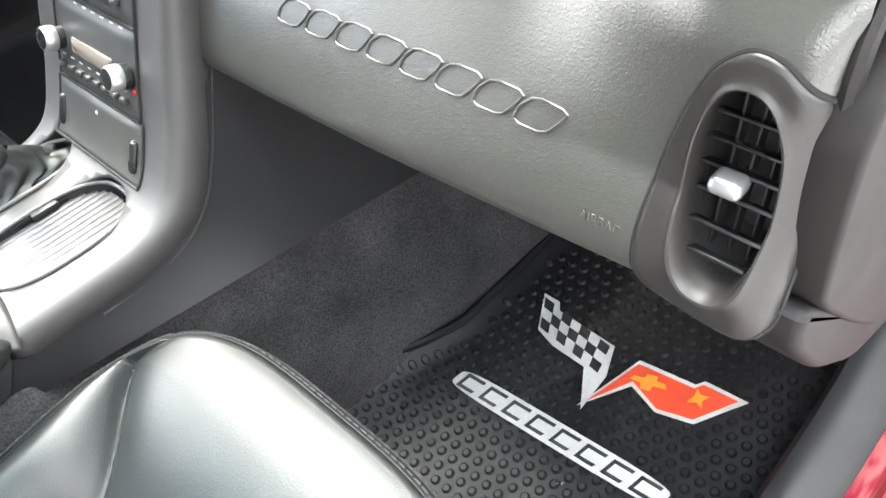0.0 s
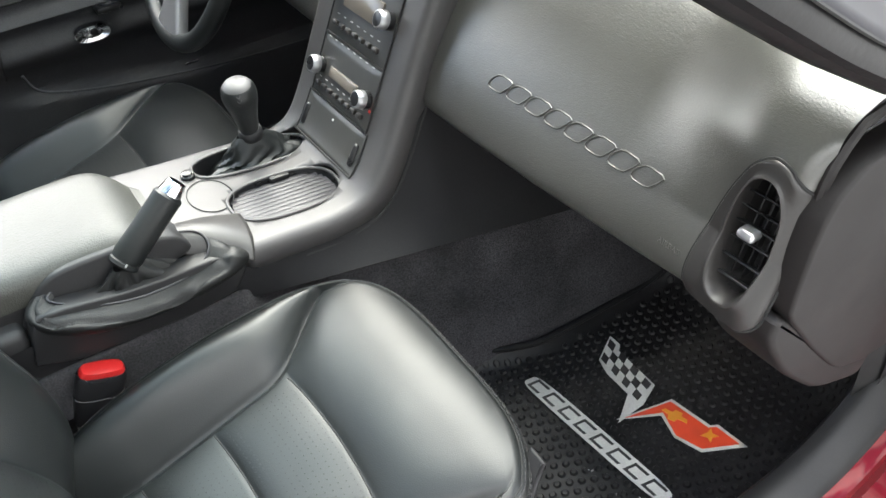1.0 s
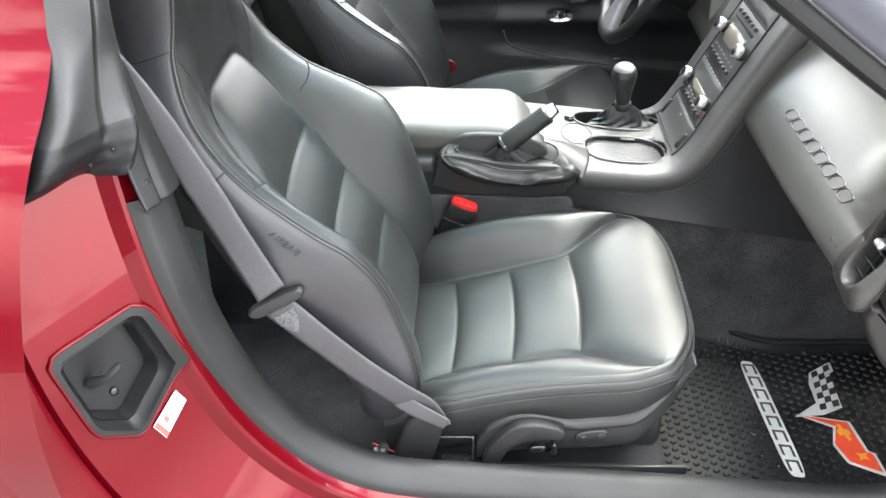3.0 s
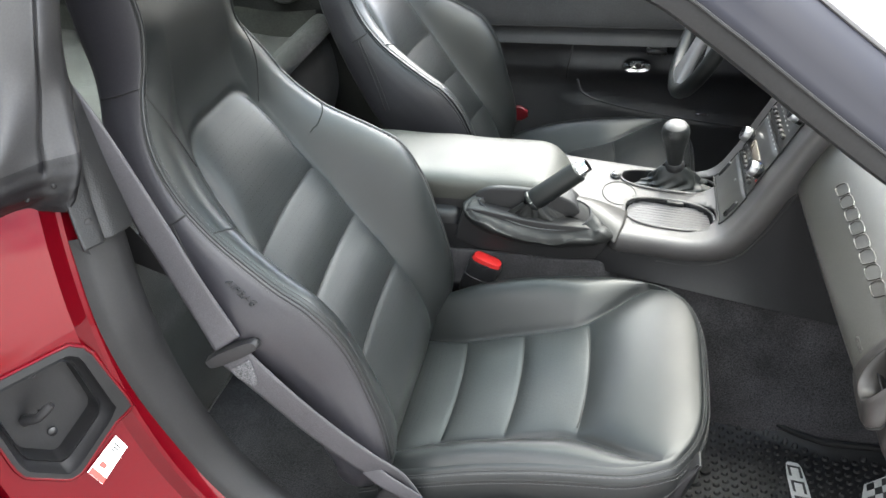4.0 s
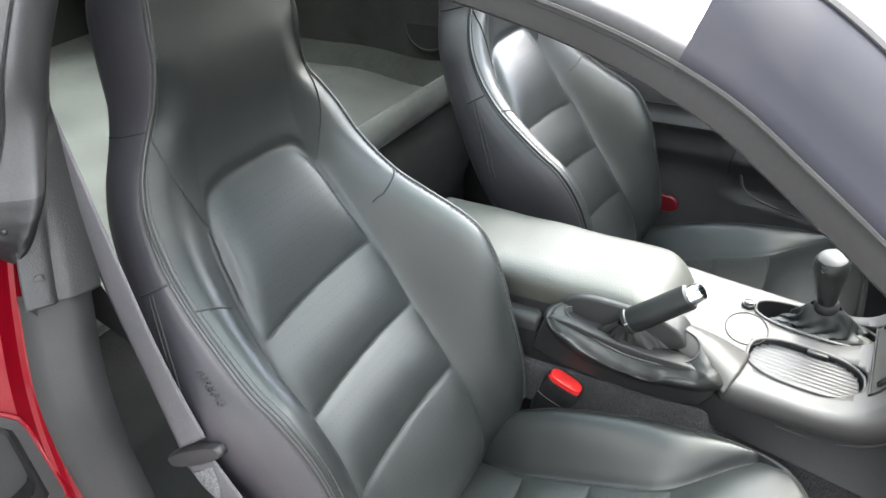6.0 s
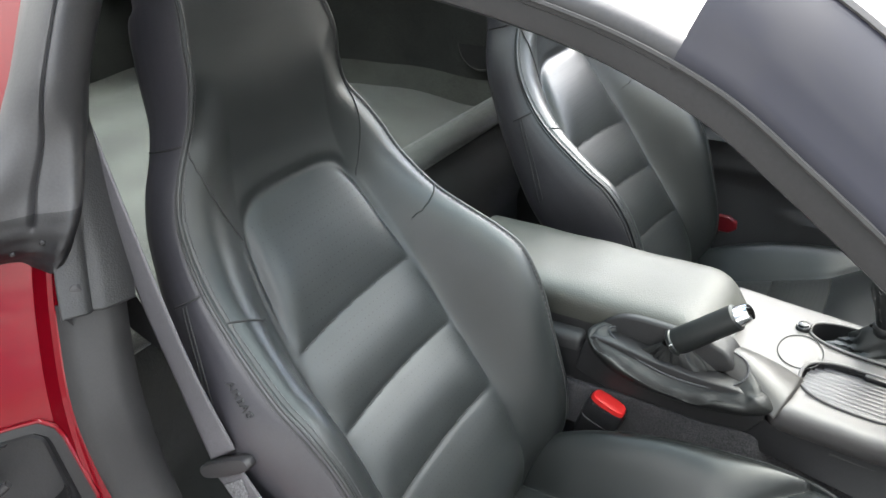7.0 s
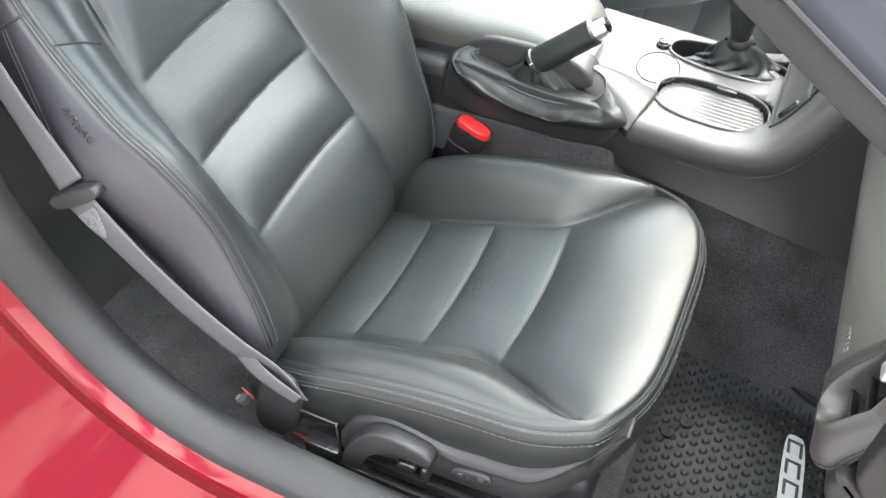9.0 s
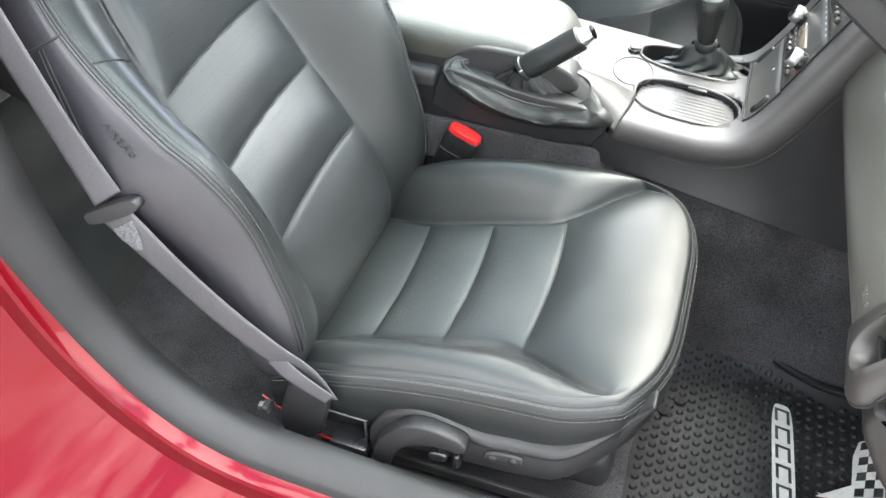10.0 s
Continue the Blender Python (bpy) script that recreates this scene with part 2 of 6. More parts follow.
def stadium(a, b, n=48, power=2.6):
    """A rounded oval with half axes a and b."""
    out = []
    for k in range(n):
        c, s = math.cos(2 * math.pi * k / n), math.sin(2 * math.pi * k / n)
        out.append((a * math.copysign(abs(c) ** (2 / power), c), b * math.copysign(abs(s) ** (2 / power), s)))
    return out


def dome(r, h, n=8):
    verts = [(r * math.cos(2 * math.pi * k / n), r * math.sin(2 * math.pi * k / n), 0) for k in range(n)]
    verts += [(0.62 * r * math.cos(2 * math.pi * k / n), 0.62 * r * math.sin(2 * math.pi * k / n), h) for k in range(n)]
    return verts, [(k, (k + 1) % n, n + (k + 1) % n, n + k) for k in range(n)] + [tuple(range(n, 2 * n))]


def mesh_of(name, shape, mat, sharp=40.0):
    me = bpy.data.meshes.new(name)
    me.from_pydata(shape[0], [], shape[1])
    bm = bmesh.new()
    bm.from_mesh(me)
    bmesh.ops.recalc_face_normals(bm, faces=bm.faces)
    bm.to_mesh(me)
    bm.free()
    me.shade_smooth()
    me.set_sharp_from_angle(angle=radians(sharp))
    me.materials.append(mat)
    return me


def part(name, shape, mat, parent, label="", sharp=40.0):
    ob = new(name, mesh_of(name, shape, mat, sharp))
    ob.parent = parent
    if label:
        tagged(ob, label)
    return ob


def thing(name, shape, mat, label, category, kind="", group="", sharp=40.0):
    return tagged(new(name, mesh_of(name, shape, mat, sharp)), label, category, group, kind)


def holder(name, label, category, at=(0, 0, 0), group=""):
    e = new(name)
    e.empty_display_size = 0.05
    return tagged(e, label, category, group)


def bow(x, mid, width):
    return math.exp(-((x - mid) / width) ** 2)


def smooth(a, b, x):
    t = min(max((x - a) / (b - a), 0), 1)
    return t * t * (3 - 2 * t)


def punched(ob, *cutters):
    """Cuts the shapes of the cutters out of the object's mesh."""
    for c in cutters:
        tool = new("cutter", mesh_of("cutter", c, DARK))
        mod = ob.modifiers.new("cut", "BOOLEAN")
        mod.object, mod.operation, mod.solver = tool, "DIFFERENCE", "EXACT"
        me = bpy.data.meshes.new_from_object(ob.evaluated_get(bpy.context.evaluated_depsgraph_get()))
        ob.modifiers.clear()
        ob.data = me
        bpy.data.objects.remove(tool)
    return ob


def bevelled(shape, r, seg=3):
    bm = bmesh.new()
    vs = [bm.verts.new(v) for v in shape[0]]
    for f in shape[1]:
        bm.faces.new([vs[i] for i in f])
    bmesh.ops.recalc_face_normals(bm, faces=bm.faces)
    sharp = [e for e in bm.edges if len(e.link_faces) == 2 and e.calc_face_angle(0) > 0.9]
    bmesh.ops.bevel(bm, geom=sharp, offset=r, segments=seg, profile=0.5, affect="EDGES")
    return from_bm(bm)


def rounded(poly, times=2, k=0.22):
    for _ in range(times):
        out = []
        for a, b in zip(poly, poly[1:] + poly[:1]):
            out += [(lerp(a[0], b[0], k), lerp(a[1], b[1], k)), (lerp(a[0], b[0], 1 - k), lerp(a[1], b[1], 1 - k))]
        poly = out
    return poly


# ---- ground and floor ----
GZ = -0.10
# unseen ground plane; its pale colour fills the car's side from below
thing("ground", grid(lambda u, v: (-400 + 800 * u, -400 + 800 * v, GZ), 9, 9), GROUND, "unseen pale grey ground that bounces light onto the car", "ground", "structure")


def floor_z(x):
    return 0.172 + 0.03 * smooth(0.2, 0.5, x) + 0.5 * max(0, x - 0.56)


def tunnel_y(x):
    return -0.118 - 0.2 * max(0, x + 0.05)


def carpet(u, v):
    x = lerp(-0.75, 0.98, u)
    top = (tunnel_y(x), 0.460 - 0.05 * (x + 0.05))
    foot = tunnel_y(x) - 0.045
    if v < 0.45:
        t = v / 0.45
        y = lerp(top[0], foot, t ** 1.4)
        z = lerp(top[1], floor_z(x), t)
    elif v < 0.55:
        t = (v - 0.45) / 0.1
        y, z = foot - 0.04 * t, floor_z(x) - 0.004 * t
    else:
        t = (v - 0.55) / 0.45
        y, z = lerp(foot - 0.04, -0.665, t), floor_z(x) - 0.004
    return x, y, z + 0.004 * noise.noise((x * 9, y * 9, z * 9))


thing("floor", grid(carpet, 90, 60), CARPET, "charcoal carpet over the floor and the transmission tunnel", "carpet", "structure")
thing("floor_driver", grid(lambda u, v: (lerp(-0.75, 0.98, u), lerp(0.115, 0.70, v), lerp(0.44, 0.17, min(1, v * 3)) + 0.5 * max(0, lerp(-0.75, 0.98, u) - 0.56)), 30, 20), CARPET,
      "charcoal carpet in the driver's footwell", "carpet", "structure")

# ---- floor mat ----
MAT_TILT = 12.0
MAT = Matrix.Translation((0.38, -0.43, 0.203)) @ pose(0, 0, 0, 0, -MAT_TILT + 5, 0)


def mat_outline(w, u):
    """Half widths to the left of the mat along its length."""
    return float(np.interp(u, [-0.27, -0.18, -0.135, -0.07, -0.02, 0.05, 0.15, 0.27], [0.270, 0.255, 0.238, 0.200, 0.178, 0.170, 0.160, 0.150]))


def mat_z(x, y):
    """The mat's own surface, over its own x (ahead) and y (to the left)."""
    o = mat_outline(1, x)
    return 0.010 * smooth(o - 0.022, o, y) + 0.05 * smooth(0.17, 0.30, x) + 0.018 * smooth(0.17, 0.27, y)


def mat_top(u, v, h=0.0):
    x = lerp(-0.27, 0.27, u)
    y = lerp(-0.215, mat_outline(1, x), v)
    return x, y, mat_z(x, y) + h


mat = holder("floor_mat", "black ribbed rubber floor mat with raised dots and a printed emblem", "floor mat")
base_top = grid(lambda u, v: mat_top(u, v, 0.0), 50, 40)
base_low = grid(lambda u, v: mat_top(u, v, -0.006), 50, 40)
part("sheet", moved(merge(base_top, base_low), MAT), RUBBER, mat)
rim = [mat_top(i / 40, 1, 0.004) for i in range(41)] + [mat_top(1, 1 - i / 30, 0.004) for i in range(31)] + [mat_top(1 - i / 40, 0, 0.004) for i in range(41)]
part("rim", moved(tube(rim, 0.0055, 8), MAT), RUBBER, mat)
for x_, y_ in ((-0.215, 0.115), (-0.235, 0.09)):
    part("grommet", moved(tube([(x_, y_, mat_z(x_, y_) + h) for h in (0.0, 0.006, 0.006, 0.003)], [0.009, 0.009, 0.0055, 0.0045], 14), MAT), RUBBER, mat)
dots = []
row = 0
x = -0.258
while x < 0.26:
    y = -0.203 + (0.0085 if row % 2 else 0)
    while y < mat_outline(1, x) - 0.016:
        v, f = dome(0.0058, 0.0032, 10)
        dots.append(([(a + x, b + y, c + mat_z(x + a, y + b)) for a, b, c in v], f))
        y += 0.017
    x += 0.0148
    row += 1
tagged(part("dot_field", moved(merge(*dots), MAT), RUBBER, mat), kind="stuff")


def on_mat(outline, h, mat_, name, label=""):
    shape = slab(outline, 0.0014, Matrix.Translation((0, 0, h)))
    return part(name, moved(shape, MAT), mat_, mat, label)


BACK = [(-0.325, 0.330), (-0.318, 0.400), (-0.342, 0.470), (-0.390, 0.545), (-0.444, 0.620), (-0.496, 0.700), (-0.548, 0.790), (-0.588, 0.870),
        (-0.612, 0.945), (-0.628, 1.010), (-0.640, 1.066), (-0.688, 1.118)]
# height on the profile, then the stitched ridge: half width and how far it stands forward
RIDGE_Z = [0.330, 0.365, 0.400, 0.445, 0.491, 0.539, 0.582, 0.628, 0.662, 0.703, 0.740, 0.778, 0.812, 0.845, 0.877, 0.911, 0.941, 0.978, 1.007, 1.050, 1.088, 1.118]
RIDGE_Q = [0.190, 0.203, 0.213, 0.218, 0.218, 0.219, 0.225, 0.231, 0.229, 0.218, 0.207, 0.198, 0.189, 0.180, 0.163, 0.139, 0.126, 0.120, 0.115, 0.104, 0.086, 0.050]
RIDGE_F = [-0.005, 0.008, 0.023, 0.039, 0.056, 0.076, 0.091, 0.093, 0.077, 0.053, 0.032, 0.019, 0.013, 0.013, 0.015, 0.018, 0.030, 0.044, 0.046, 0.042, 0.028, 0.002]
EDGE_Z = [0.33, 0.42, 0.50, 0.60, 0.66, 0.73, 0.786, 0.82, 0.85, 0.90, 0.95, 1.04, 1.12]
EDGE_Q = [0.132, 0.130, 0.128, 0.130, 0.131, 0.125, 0.114, 0.101, 0.092, 0.084, 0.080, 0.066, 0.020]
SEAT_Y = -0.379


def eased(x, xs, ys):
    """A smooth curve through the table's values."""
    x = min(max(x, xs[0]), xs[-1])
    k = min(max(int(np.searchsorted(xs, x)) - 1, 0), len(xs) - 2)
    t = (x - xs[k]) / (xs[k + 1] - xs[k])
    a, b = ys[k], ys[k + 1]
    h = xs[k + 1] - xs[k]
    ma = (ys[k + 1] - ys[max(k - 1, 0)]) / (xs[k + 1] - xs[max(k - 1, 0)]) * h
    mb = (ys[min(k + 2, len(ys) - 1)] - ys[k]) / (xs[min(k + 2, len(xs) - 1)] - xs[k]) * h
    return (2 * t ** 3 - 3 * t * t + 1) * a + (t ** 3 - 2 * t * t + t) * ma + (3 * t * t - 2 * t ** 3) * b + (t ** 3 - t * t) * mb


def stitched(line, gap=0.0062, r=0.0007):
    """Short threads along a line of points."""
    out = []
    run = 0.0
    start = None
    for a, b in zip(line, line[1:]):
        if start is None:
            start = a
        run += (b - a).length
        if run >= gap:
            out.append(tube([start.lerp(b, 0.16), start.lerp(b, 0.84)], r, 4))
            run, start = 0.0, None
    return merge(*out)


def seat(y0, out, dx, dz, airbag, tilt=0.0):
    """A bucket seat; out is the side of the car it sits on (-1: towards -y)."""
    e = holder("bucket_seat", "black leather bucket seat with perforated inserts and an integrated headrest" if airbag else
               "black leather driver's bucket seat behind the steering wheel", "car seat", group="seats")

    def place(x, q, z):
        return x + dx, y0 + out * q, z + dz

    SEAMS = (-0.250, -0.152, -0.046)

    def cushion(u, v):
        w = 2 * v - 1
        half = 0.2045 - 0.022 * max(0, (u - 0.78) / 0.22) ** 2.4 - 0.010 * (1 - smooth(0, 0.25, u))
        x = lerp(-0.350, 0.119, u) - 0.042 * abs(w) ** 4.0 * smooth(0.45, 1, u)
        q = w * half
        a = abs(q)
        z = 0.363 + 0.29 * (x + 0.246) - tilt * q
        z -= 0.012 * max(0, (x - 0.055) / 0.064) ** 2.2
        if q > 0:
            edge = 0.122 + 0.066 * smooth(-0.085, 0.085, x)
        else:
            edge = 0.119 + 0.080 * smooth(-0.075, 0.070, x)
        edge += 0.020 * smooth(-0.24, -0.35, x)
        edge = min(edge, half - 0.002)
        high = eased(x, [-0.36, -0.30, -0.24, -0.18, -0.10, -0.02, 0.035, 0.085, 0.13], [0.035, 0.047, 0.054, 0.054, 0.045, 0.027, 0.011, 0.0, 0.0]) * (1.0 if q > 0 else 1.22)
        if a > edge:
            t = (a - edge) / max(0.004, half - edge)
            z += high * (math.sin(math.pi / 2 * min(1, t / 0.74)) ** 1.25 if t < 0.74 else 1 - 0.20 * ((t - 0.74) / 0.26) ** 2)
            z += 0.0010 * noise.noise((x * 16, q * 22, 5.0 + dz)) * math.sin(math.pi * t)
        else:
            t = a / edge
            fade = 1 - t ** 6
            bend = 0.009 * (1 - t * t)
            xx = x - bend
            for k, (s0, s1) in enumerate(((-0.37, SEAMS[0]), (SEAMS[0], SEAMS[1]), (SEAMS[1], SEAMS[2]), (SEAMS[2], 0.15))):
                if s0 < xx <= s1:
                    m = (xx - s0) / (s1 - s0)
                    z += (0.0056 * (1 - m ** 3.2) * (1 - (1 - m) ** 9) if k < 3 else 0.022 * (1 - max(0, 1 - m * 1.19) ** 4) * max(0, 1 - m * 1.19) ** 0.9) * fade
            z -= 0.0005 * max(bow(xx, s, 0.0038) for s in SEAMS) * fade
            z += 0.0012 * noise.noise((x * 13, q * 13, 3.0 + dz)) * fade
        z -= 0.0040 * bow(a, edge, 0.0055) * smooth(0.10, 0.06, x) * min(1, max(0, half - a) / 0.012)
        return place(x, q, z)

    part("cushion", grid(cushion, 260, 200), LEATHER, e)
    border = [cushion(i / 80, 1) for i in range(81)] + [cushion(1, 1 - i / 80) for i in range(1, 81)] + [cushion(1 - i / 80, 0) for i in range(1, 81)]
    normals = []
    for i, p in enumerate(border):
        a, b = border[max(i - 4, 0)], border[min(i + 4, len(border) - 1)]
        t = Vector((b[0] - a[0], b[1] - a[1], 0)).normalized()
        n = Vector((t.y, -t.x, 0))
        flat_mid = Vector((min(max(p[0], dx - 0.25), dx - 0.02), y0, 0))
        normals.append(n if n.dot(Vector((p[0], p[1], 0)) - flat_mid) > 0 else -n)
    steps = [(0, 0.0), (0.004, -0.0008), (0.0075, -0.0036), (0.0085, -0.0055), (0.010, -0.0060), (0.013, -0.0085), (0.016, -0.014), (0.0165, -0.0165), (0.0175, -0.0215), (0.0190, -0.036), (0.0185, -0.054), (0.016, -0.076), (0.010, -0.098), (0.0, -0.118)]

    def skirt(u, v):
        i = min(int(round(u * (len(border) - 1))), len(border) - 1)
        k = min(int(round(v * (len(steps) - 1))), len(steps) - 1)
        o, d = steps[k]
        p = Vector(border[i]) + normals[i] * o
        return p.x, p.y, p.z + d
    part("cushion_side", grid(skirt, len(border), len(steps)), LEATHER, e, sharp=75)
    for off, drop in ((0.0090, -0.0058), (0.0163, -0.0158)):
        part("edge_seam", tube([Vector(p) + n * off + Vector((0, 0, drop)) for p, n in zip(border, normals)], 0.0010, 6), DARK, e)
    seams = []
    for off, drop in ((0.0125, -0.0076), (0.0180, -0.0205)):
        seams.append(stitched([Vector(p) + n * off + Vector((0, 0, drop + 0.0003)) for p, n in zip(border, normals)], 0.0052, 0.0008))
    tagged(part("stitching", merge(*seams), STITCH, e), kind="stuff")

    # backrest
    prof = curve(BACK, 401)
    tang = [Vector((prof[min(i + 1, 400)][0] - prof[max(i - 1, 0)][0], 0, prof[min(i + 1, 400)][1] - prof[max(i - 1, 0)][1])).normalized() for i in range(401)]
    norm = [Vector((t.z, 0, -t.x)) for t in tang]
    ridge_q = [eased(p[1], RIDGE_Z, RIDGE_Q) for p in prof]
    ridge_f = [eased(p[1], RIDGE_Z, RIDGE_F) for p in prof]
    edge_q = [eased(p[1], EDGE_Z, EDGE_Q) for p in prof]
    CREASE = (0.515, 0.602, 0.690)
    HALF = 90

    def section(i):
        """Across the back from its middle to the stitched ridge: q and f."""
        z = prof[i][1]
        s, g, ed = ridge_q[i], ridge_f[i], edge_q[i]
        fc = 0.046 * smooth(0.800, 0.985, z) - 0.022 * smooth(1.02, 1.118, z)
        lap = smooth(0.84, 0.92, z)
        b = lerp(0.013, 0.010, smooth(0.62, 0.78, z)) * smooth(0.96, 0.86, z) * smooth(0.36, 0.46, z)
        rise = g - fc
        line = []
        for k in range(HALF + 1):
            q = s * k / HALF
            t = max(0.0, (q - ed) / (s - ed))
            line.append((q, fc + rise * math.sin(math.pi / 2 * t) ** lerp(1.35, 1.9, lap) + b * math.sin(math.pi * t ** 1.15)))
        return line

    sections = [section(i) for i in range(401)]

    def back(i, k):
        """k runs from -HALF to HALF across the seat."""
        q, f = sections[i][abs(k)]
        q = math.copysign(q, k)
        a = abs(q)
        x, z = prof[i]
        reach_ = 0.128 - 0.020 * smooth(0.62, 0.80, z)
        q_in = (a / reach_) ** 5 + (max(0, z - 0.69) / 0.145) ** 4
        f -= 0.0042 * math.exp(-((q_in - 1) / 0.26) ** 2) * smooth(0.66, 0.76, z) * smooth(0.345, 0.40, z)
        if q_in < 1:
            bend = 0.006 * (1 - (a / 0.13) ** 2)
            zz = z - bend + 0.010 + 0.055 * q
            for j, (s0, s1) in enumerate(((0.33, CREASE[0]), (CREASE[0], CREASE[1]), (CREASE[1], CREASE[2]), (CREASE[2], 0.86))):
                if s0 < zz <= s1:
                    m = (zz - s0) / (s1 - s0)
                    f += (0.0068 if j < 3 else 0.0100) * math.sin(math.pi * m ** 0.85) ** 1.1 * max(0, 1 - q_in ** 1.6)
            f -= 0.0009 * max(bow(zz, s, 0.0042) for s in CREASE) * max(0, 1 - q_in ** 2)
        f += 0.0013 * noise.noise((z * 12, q * 12, 9.0 + dz))
        p = Vector((x, 0, z)) + norm[i] * f
        return place(p.x, q, p.z)

    for s_ in SEAMS:
        line = []
        for k in range(41):
            t = lerp(-0.93, 0.93, k / 40)
            ed = 0.119
            u = (s_ + 0.009 * (1 - t * t) + 0.350) / 0.469
            line.append(Vector(cushion(u, 0.5 + 0.5 * t * ed / 0.2045)) + Vector((0, 0, -0.0002)))
        part("panel_seam", tube(line, 0.0011, 6), DARK, e)

    part("backrest", grid(lambda u, v: back(int(round(u * 400)), int(round(v * 2 * HALF)) - HALF), 401, 2 * HALF + 1), LEATHER, e)
    rows = [(0.0, 0.0), (0.0035, 0.025), (0.0075, 0.075), (0.0115, 0.16), (0.0150, 0.28), (0.0165, 0.42), (0.0155, 0.58), (0.0110, 0.74), (0.0030, 0.87), (-0.0080, 0.95), (-0.022, 1.0)]

    def side_at(i, side, row):
        """A place on the side panel: row counts down from the ridge to the shell."""
        z = prof[i][1]
        p = Vector(back(i, side * HALF))
        deep = ridge_f[i] + lerp(0.072, 0.052, smooth(0.70, 0.95, z))
        bulge = lerp(1.15, 0.35, smooth(0.74, 0.93, z))
        k = min(int(row), len(rows) - 2)
        o, d = (lerp(rows[k][j], rows[k + 1][j], row - k) for j in (0, 1))
        n = norm[i]
        return Vector((p.x - n.x * d * deep, p.y + out * side * o * bulge, p.z - n.z * d * deep))

    LAST = len(rows) - 1
    for side in (1, -1):
        part("side_panel", grid(lambda u, v: side_at(12 + int(round(u * 388)), side, LAST * v), 389, 3 * LAST + 1), SIDE, e)
    part("back_shell", merge(grid(lambda u, v: side_at(12 + int(round(u * 388)), 1, LAST).lerp(side_at(12 + int(round(u * 388)), -1, LAST), v), 98, 6),
                             grid(lambda u, v: Vector(back(400, int(round((2 * v - 1) * HALF)))).lerp(side_at(400, 1, LAST).lerp(side_at(400, -1, LAST), 1 - v), u), 4, 31),
                             grid(lambda u, v: Vector(back(12, int(round((2 * v - 1) * HALF)))).lerp(side_at(12, -1, LAST).lerp(side_at(12, 1, LAST), v), u), 4, 31)), TRIM, e)
    # perforated holes in the inserts
    holes = []
    for lo, hi in ((-0.335, SEAMS[0] - 0.008), (SEAMS[0] + 0.012, SEAMS[1] - 0.008), (SEAMS[1] + 0.012, SEAMS[2] - 0.008)):
        for i in range(int((hi - lo) / 0.0085) + 1):
            x = lo + 0.0085 * i
            for j in range(25):
                q = -0.098 + 0.008 * j + (0.004 if i % 2 else 0)
                u = (x + 0.009 * (1 - (q / 0.12) ** 2) + 0.350) / 0.469
                p = Vector(cushion(min(max(u, 0), 1), 0.5 + q / 0.409))
                holes.append(([(p.x + 0.00085 * math.cos(c * 1.257), p.y + 0.00085 * math.sin(c * 1.257), p.z + 0.0004) for c in range(5)], [(0, 1, 2, 3, 4)]))
    for i in range(62, 262, 4):
        z = prof[i][1]
        width = 0.112 if z < 0.70 else 0.092
        for j in range(int(2 * width / 0.008)):
            q = -width + 0.008 * j + (0.004 if i % 8 < 4 else 0)
            bend = 0.006 * (1 - (q / 0.13) ** 2)
            if min(abs(z - bend + 0.010 + 0.055 * q - s_) for s_ in CREASE) < 0.009 or z > 0.81:
                continue
            k = int(np.searchsorted([c[0] for c in sections[i]], abs(q)))
            a, b = Vector(back(i, int(math.copysign(k, q)))), Vector(back(i, int(math.copysign(max(k - 1, 0), q))))
            q1, q0 = sections[i][k][0], sections[i][max(k - 1, 0)][0]
            p = b.lerp(a, (abs(q) - q0) / max(1e-6, q1 - q0)) + norm[i] * 0.0005
            t = tang[i]
            holes.append(([tuple(p + Vector((0, 1, 0)) * 0.00085 * math.cos(c * 1.257) + t * 0.00085 * math.sin(c * 1.257)) for c in range(5)], [(0, 1, 2, 3, 4)]))
    tagged(part("perforation", merge(*holes), DARK, e), kind="stuff")
    for s_ in CREASE:
        line = []
        for k in range(41):
            q = lerp(-0.116, 0.116, k / 40)
            z = s_ + 0.006 * (1 - (q / 0.13) ** 2) - 0.010 - 0.055 * q
            i = min(range(401), key=lambda c: abs(prof[c][1] - z))
            c = min(range(HALF + 1), key=lambda c: abs(sections[i][c][0] - abs(q)))
            line.append(Vector(back(i, int(math.copysign(c, q)))) - norm[i] * 0.0003)
        part("panel_seam", tube(line, 0.0011, 6), DARK, e)
    # the ridge seam with a row of stitches on either side, and the seams that cross it
    threads = []

    def at_q(i, side, q, up=0.0004):
        k = min(range(HALF + 1), key=lambda c: abs(sections[i][c][0] - q))
        return Vector(back(i, side * k)) + norm[i] * up

    def row_for(z):
        return min(range(401), key=lambda i: abs(prof[i][1] - z))

    for side in (1, -1):
        part("welt", tube([Vector(back(i, side * HALF)) + norm[i] * 0.0004 for i in range(44, 382, 2)], 0.0024, 8), LEATHER, e)
        part("ridge_seam", tube([Vector(back(i, side * (HALF - 1))) + norm[i] * 0.0003 for i in range(44, 382, 2)], 0.0012, 6), DARK, e)
        part("ridge_seam", tube([side_at(i, side, 0.95) + Vector((0, out * side * 0.0004, 0)) for i in range(44, 382, 2)], 0.0012, 6), DARK, e)
        threads.append(stitched([Vector(back(i, side * (HALF - 3))) + norm[i] * 0.0005 for i in range(44, 380)], 0.0062, 0.0008))
        threads.append(stitched([side_at(i, side, 1.35) + Vector((0, out * side * 0.0006, 0)) for i in range(44, 380)], 0.0062, 0.0008))
        low_, mid_, top_ = row_for(0.742), row_for(0.778), row_for(0.916)
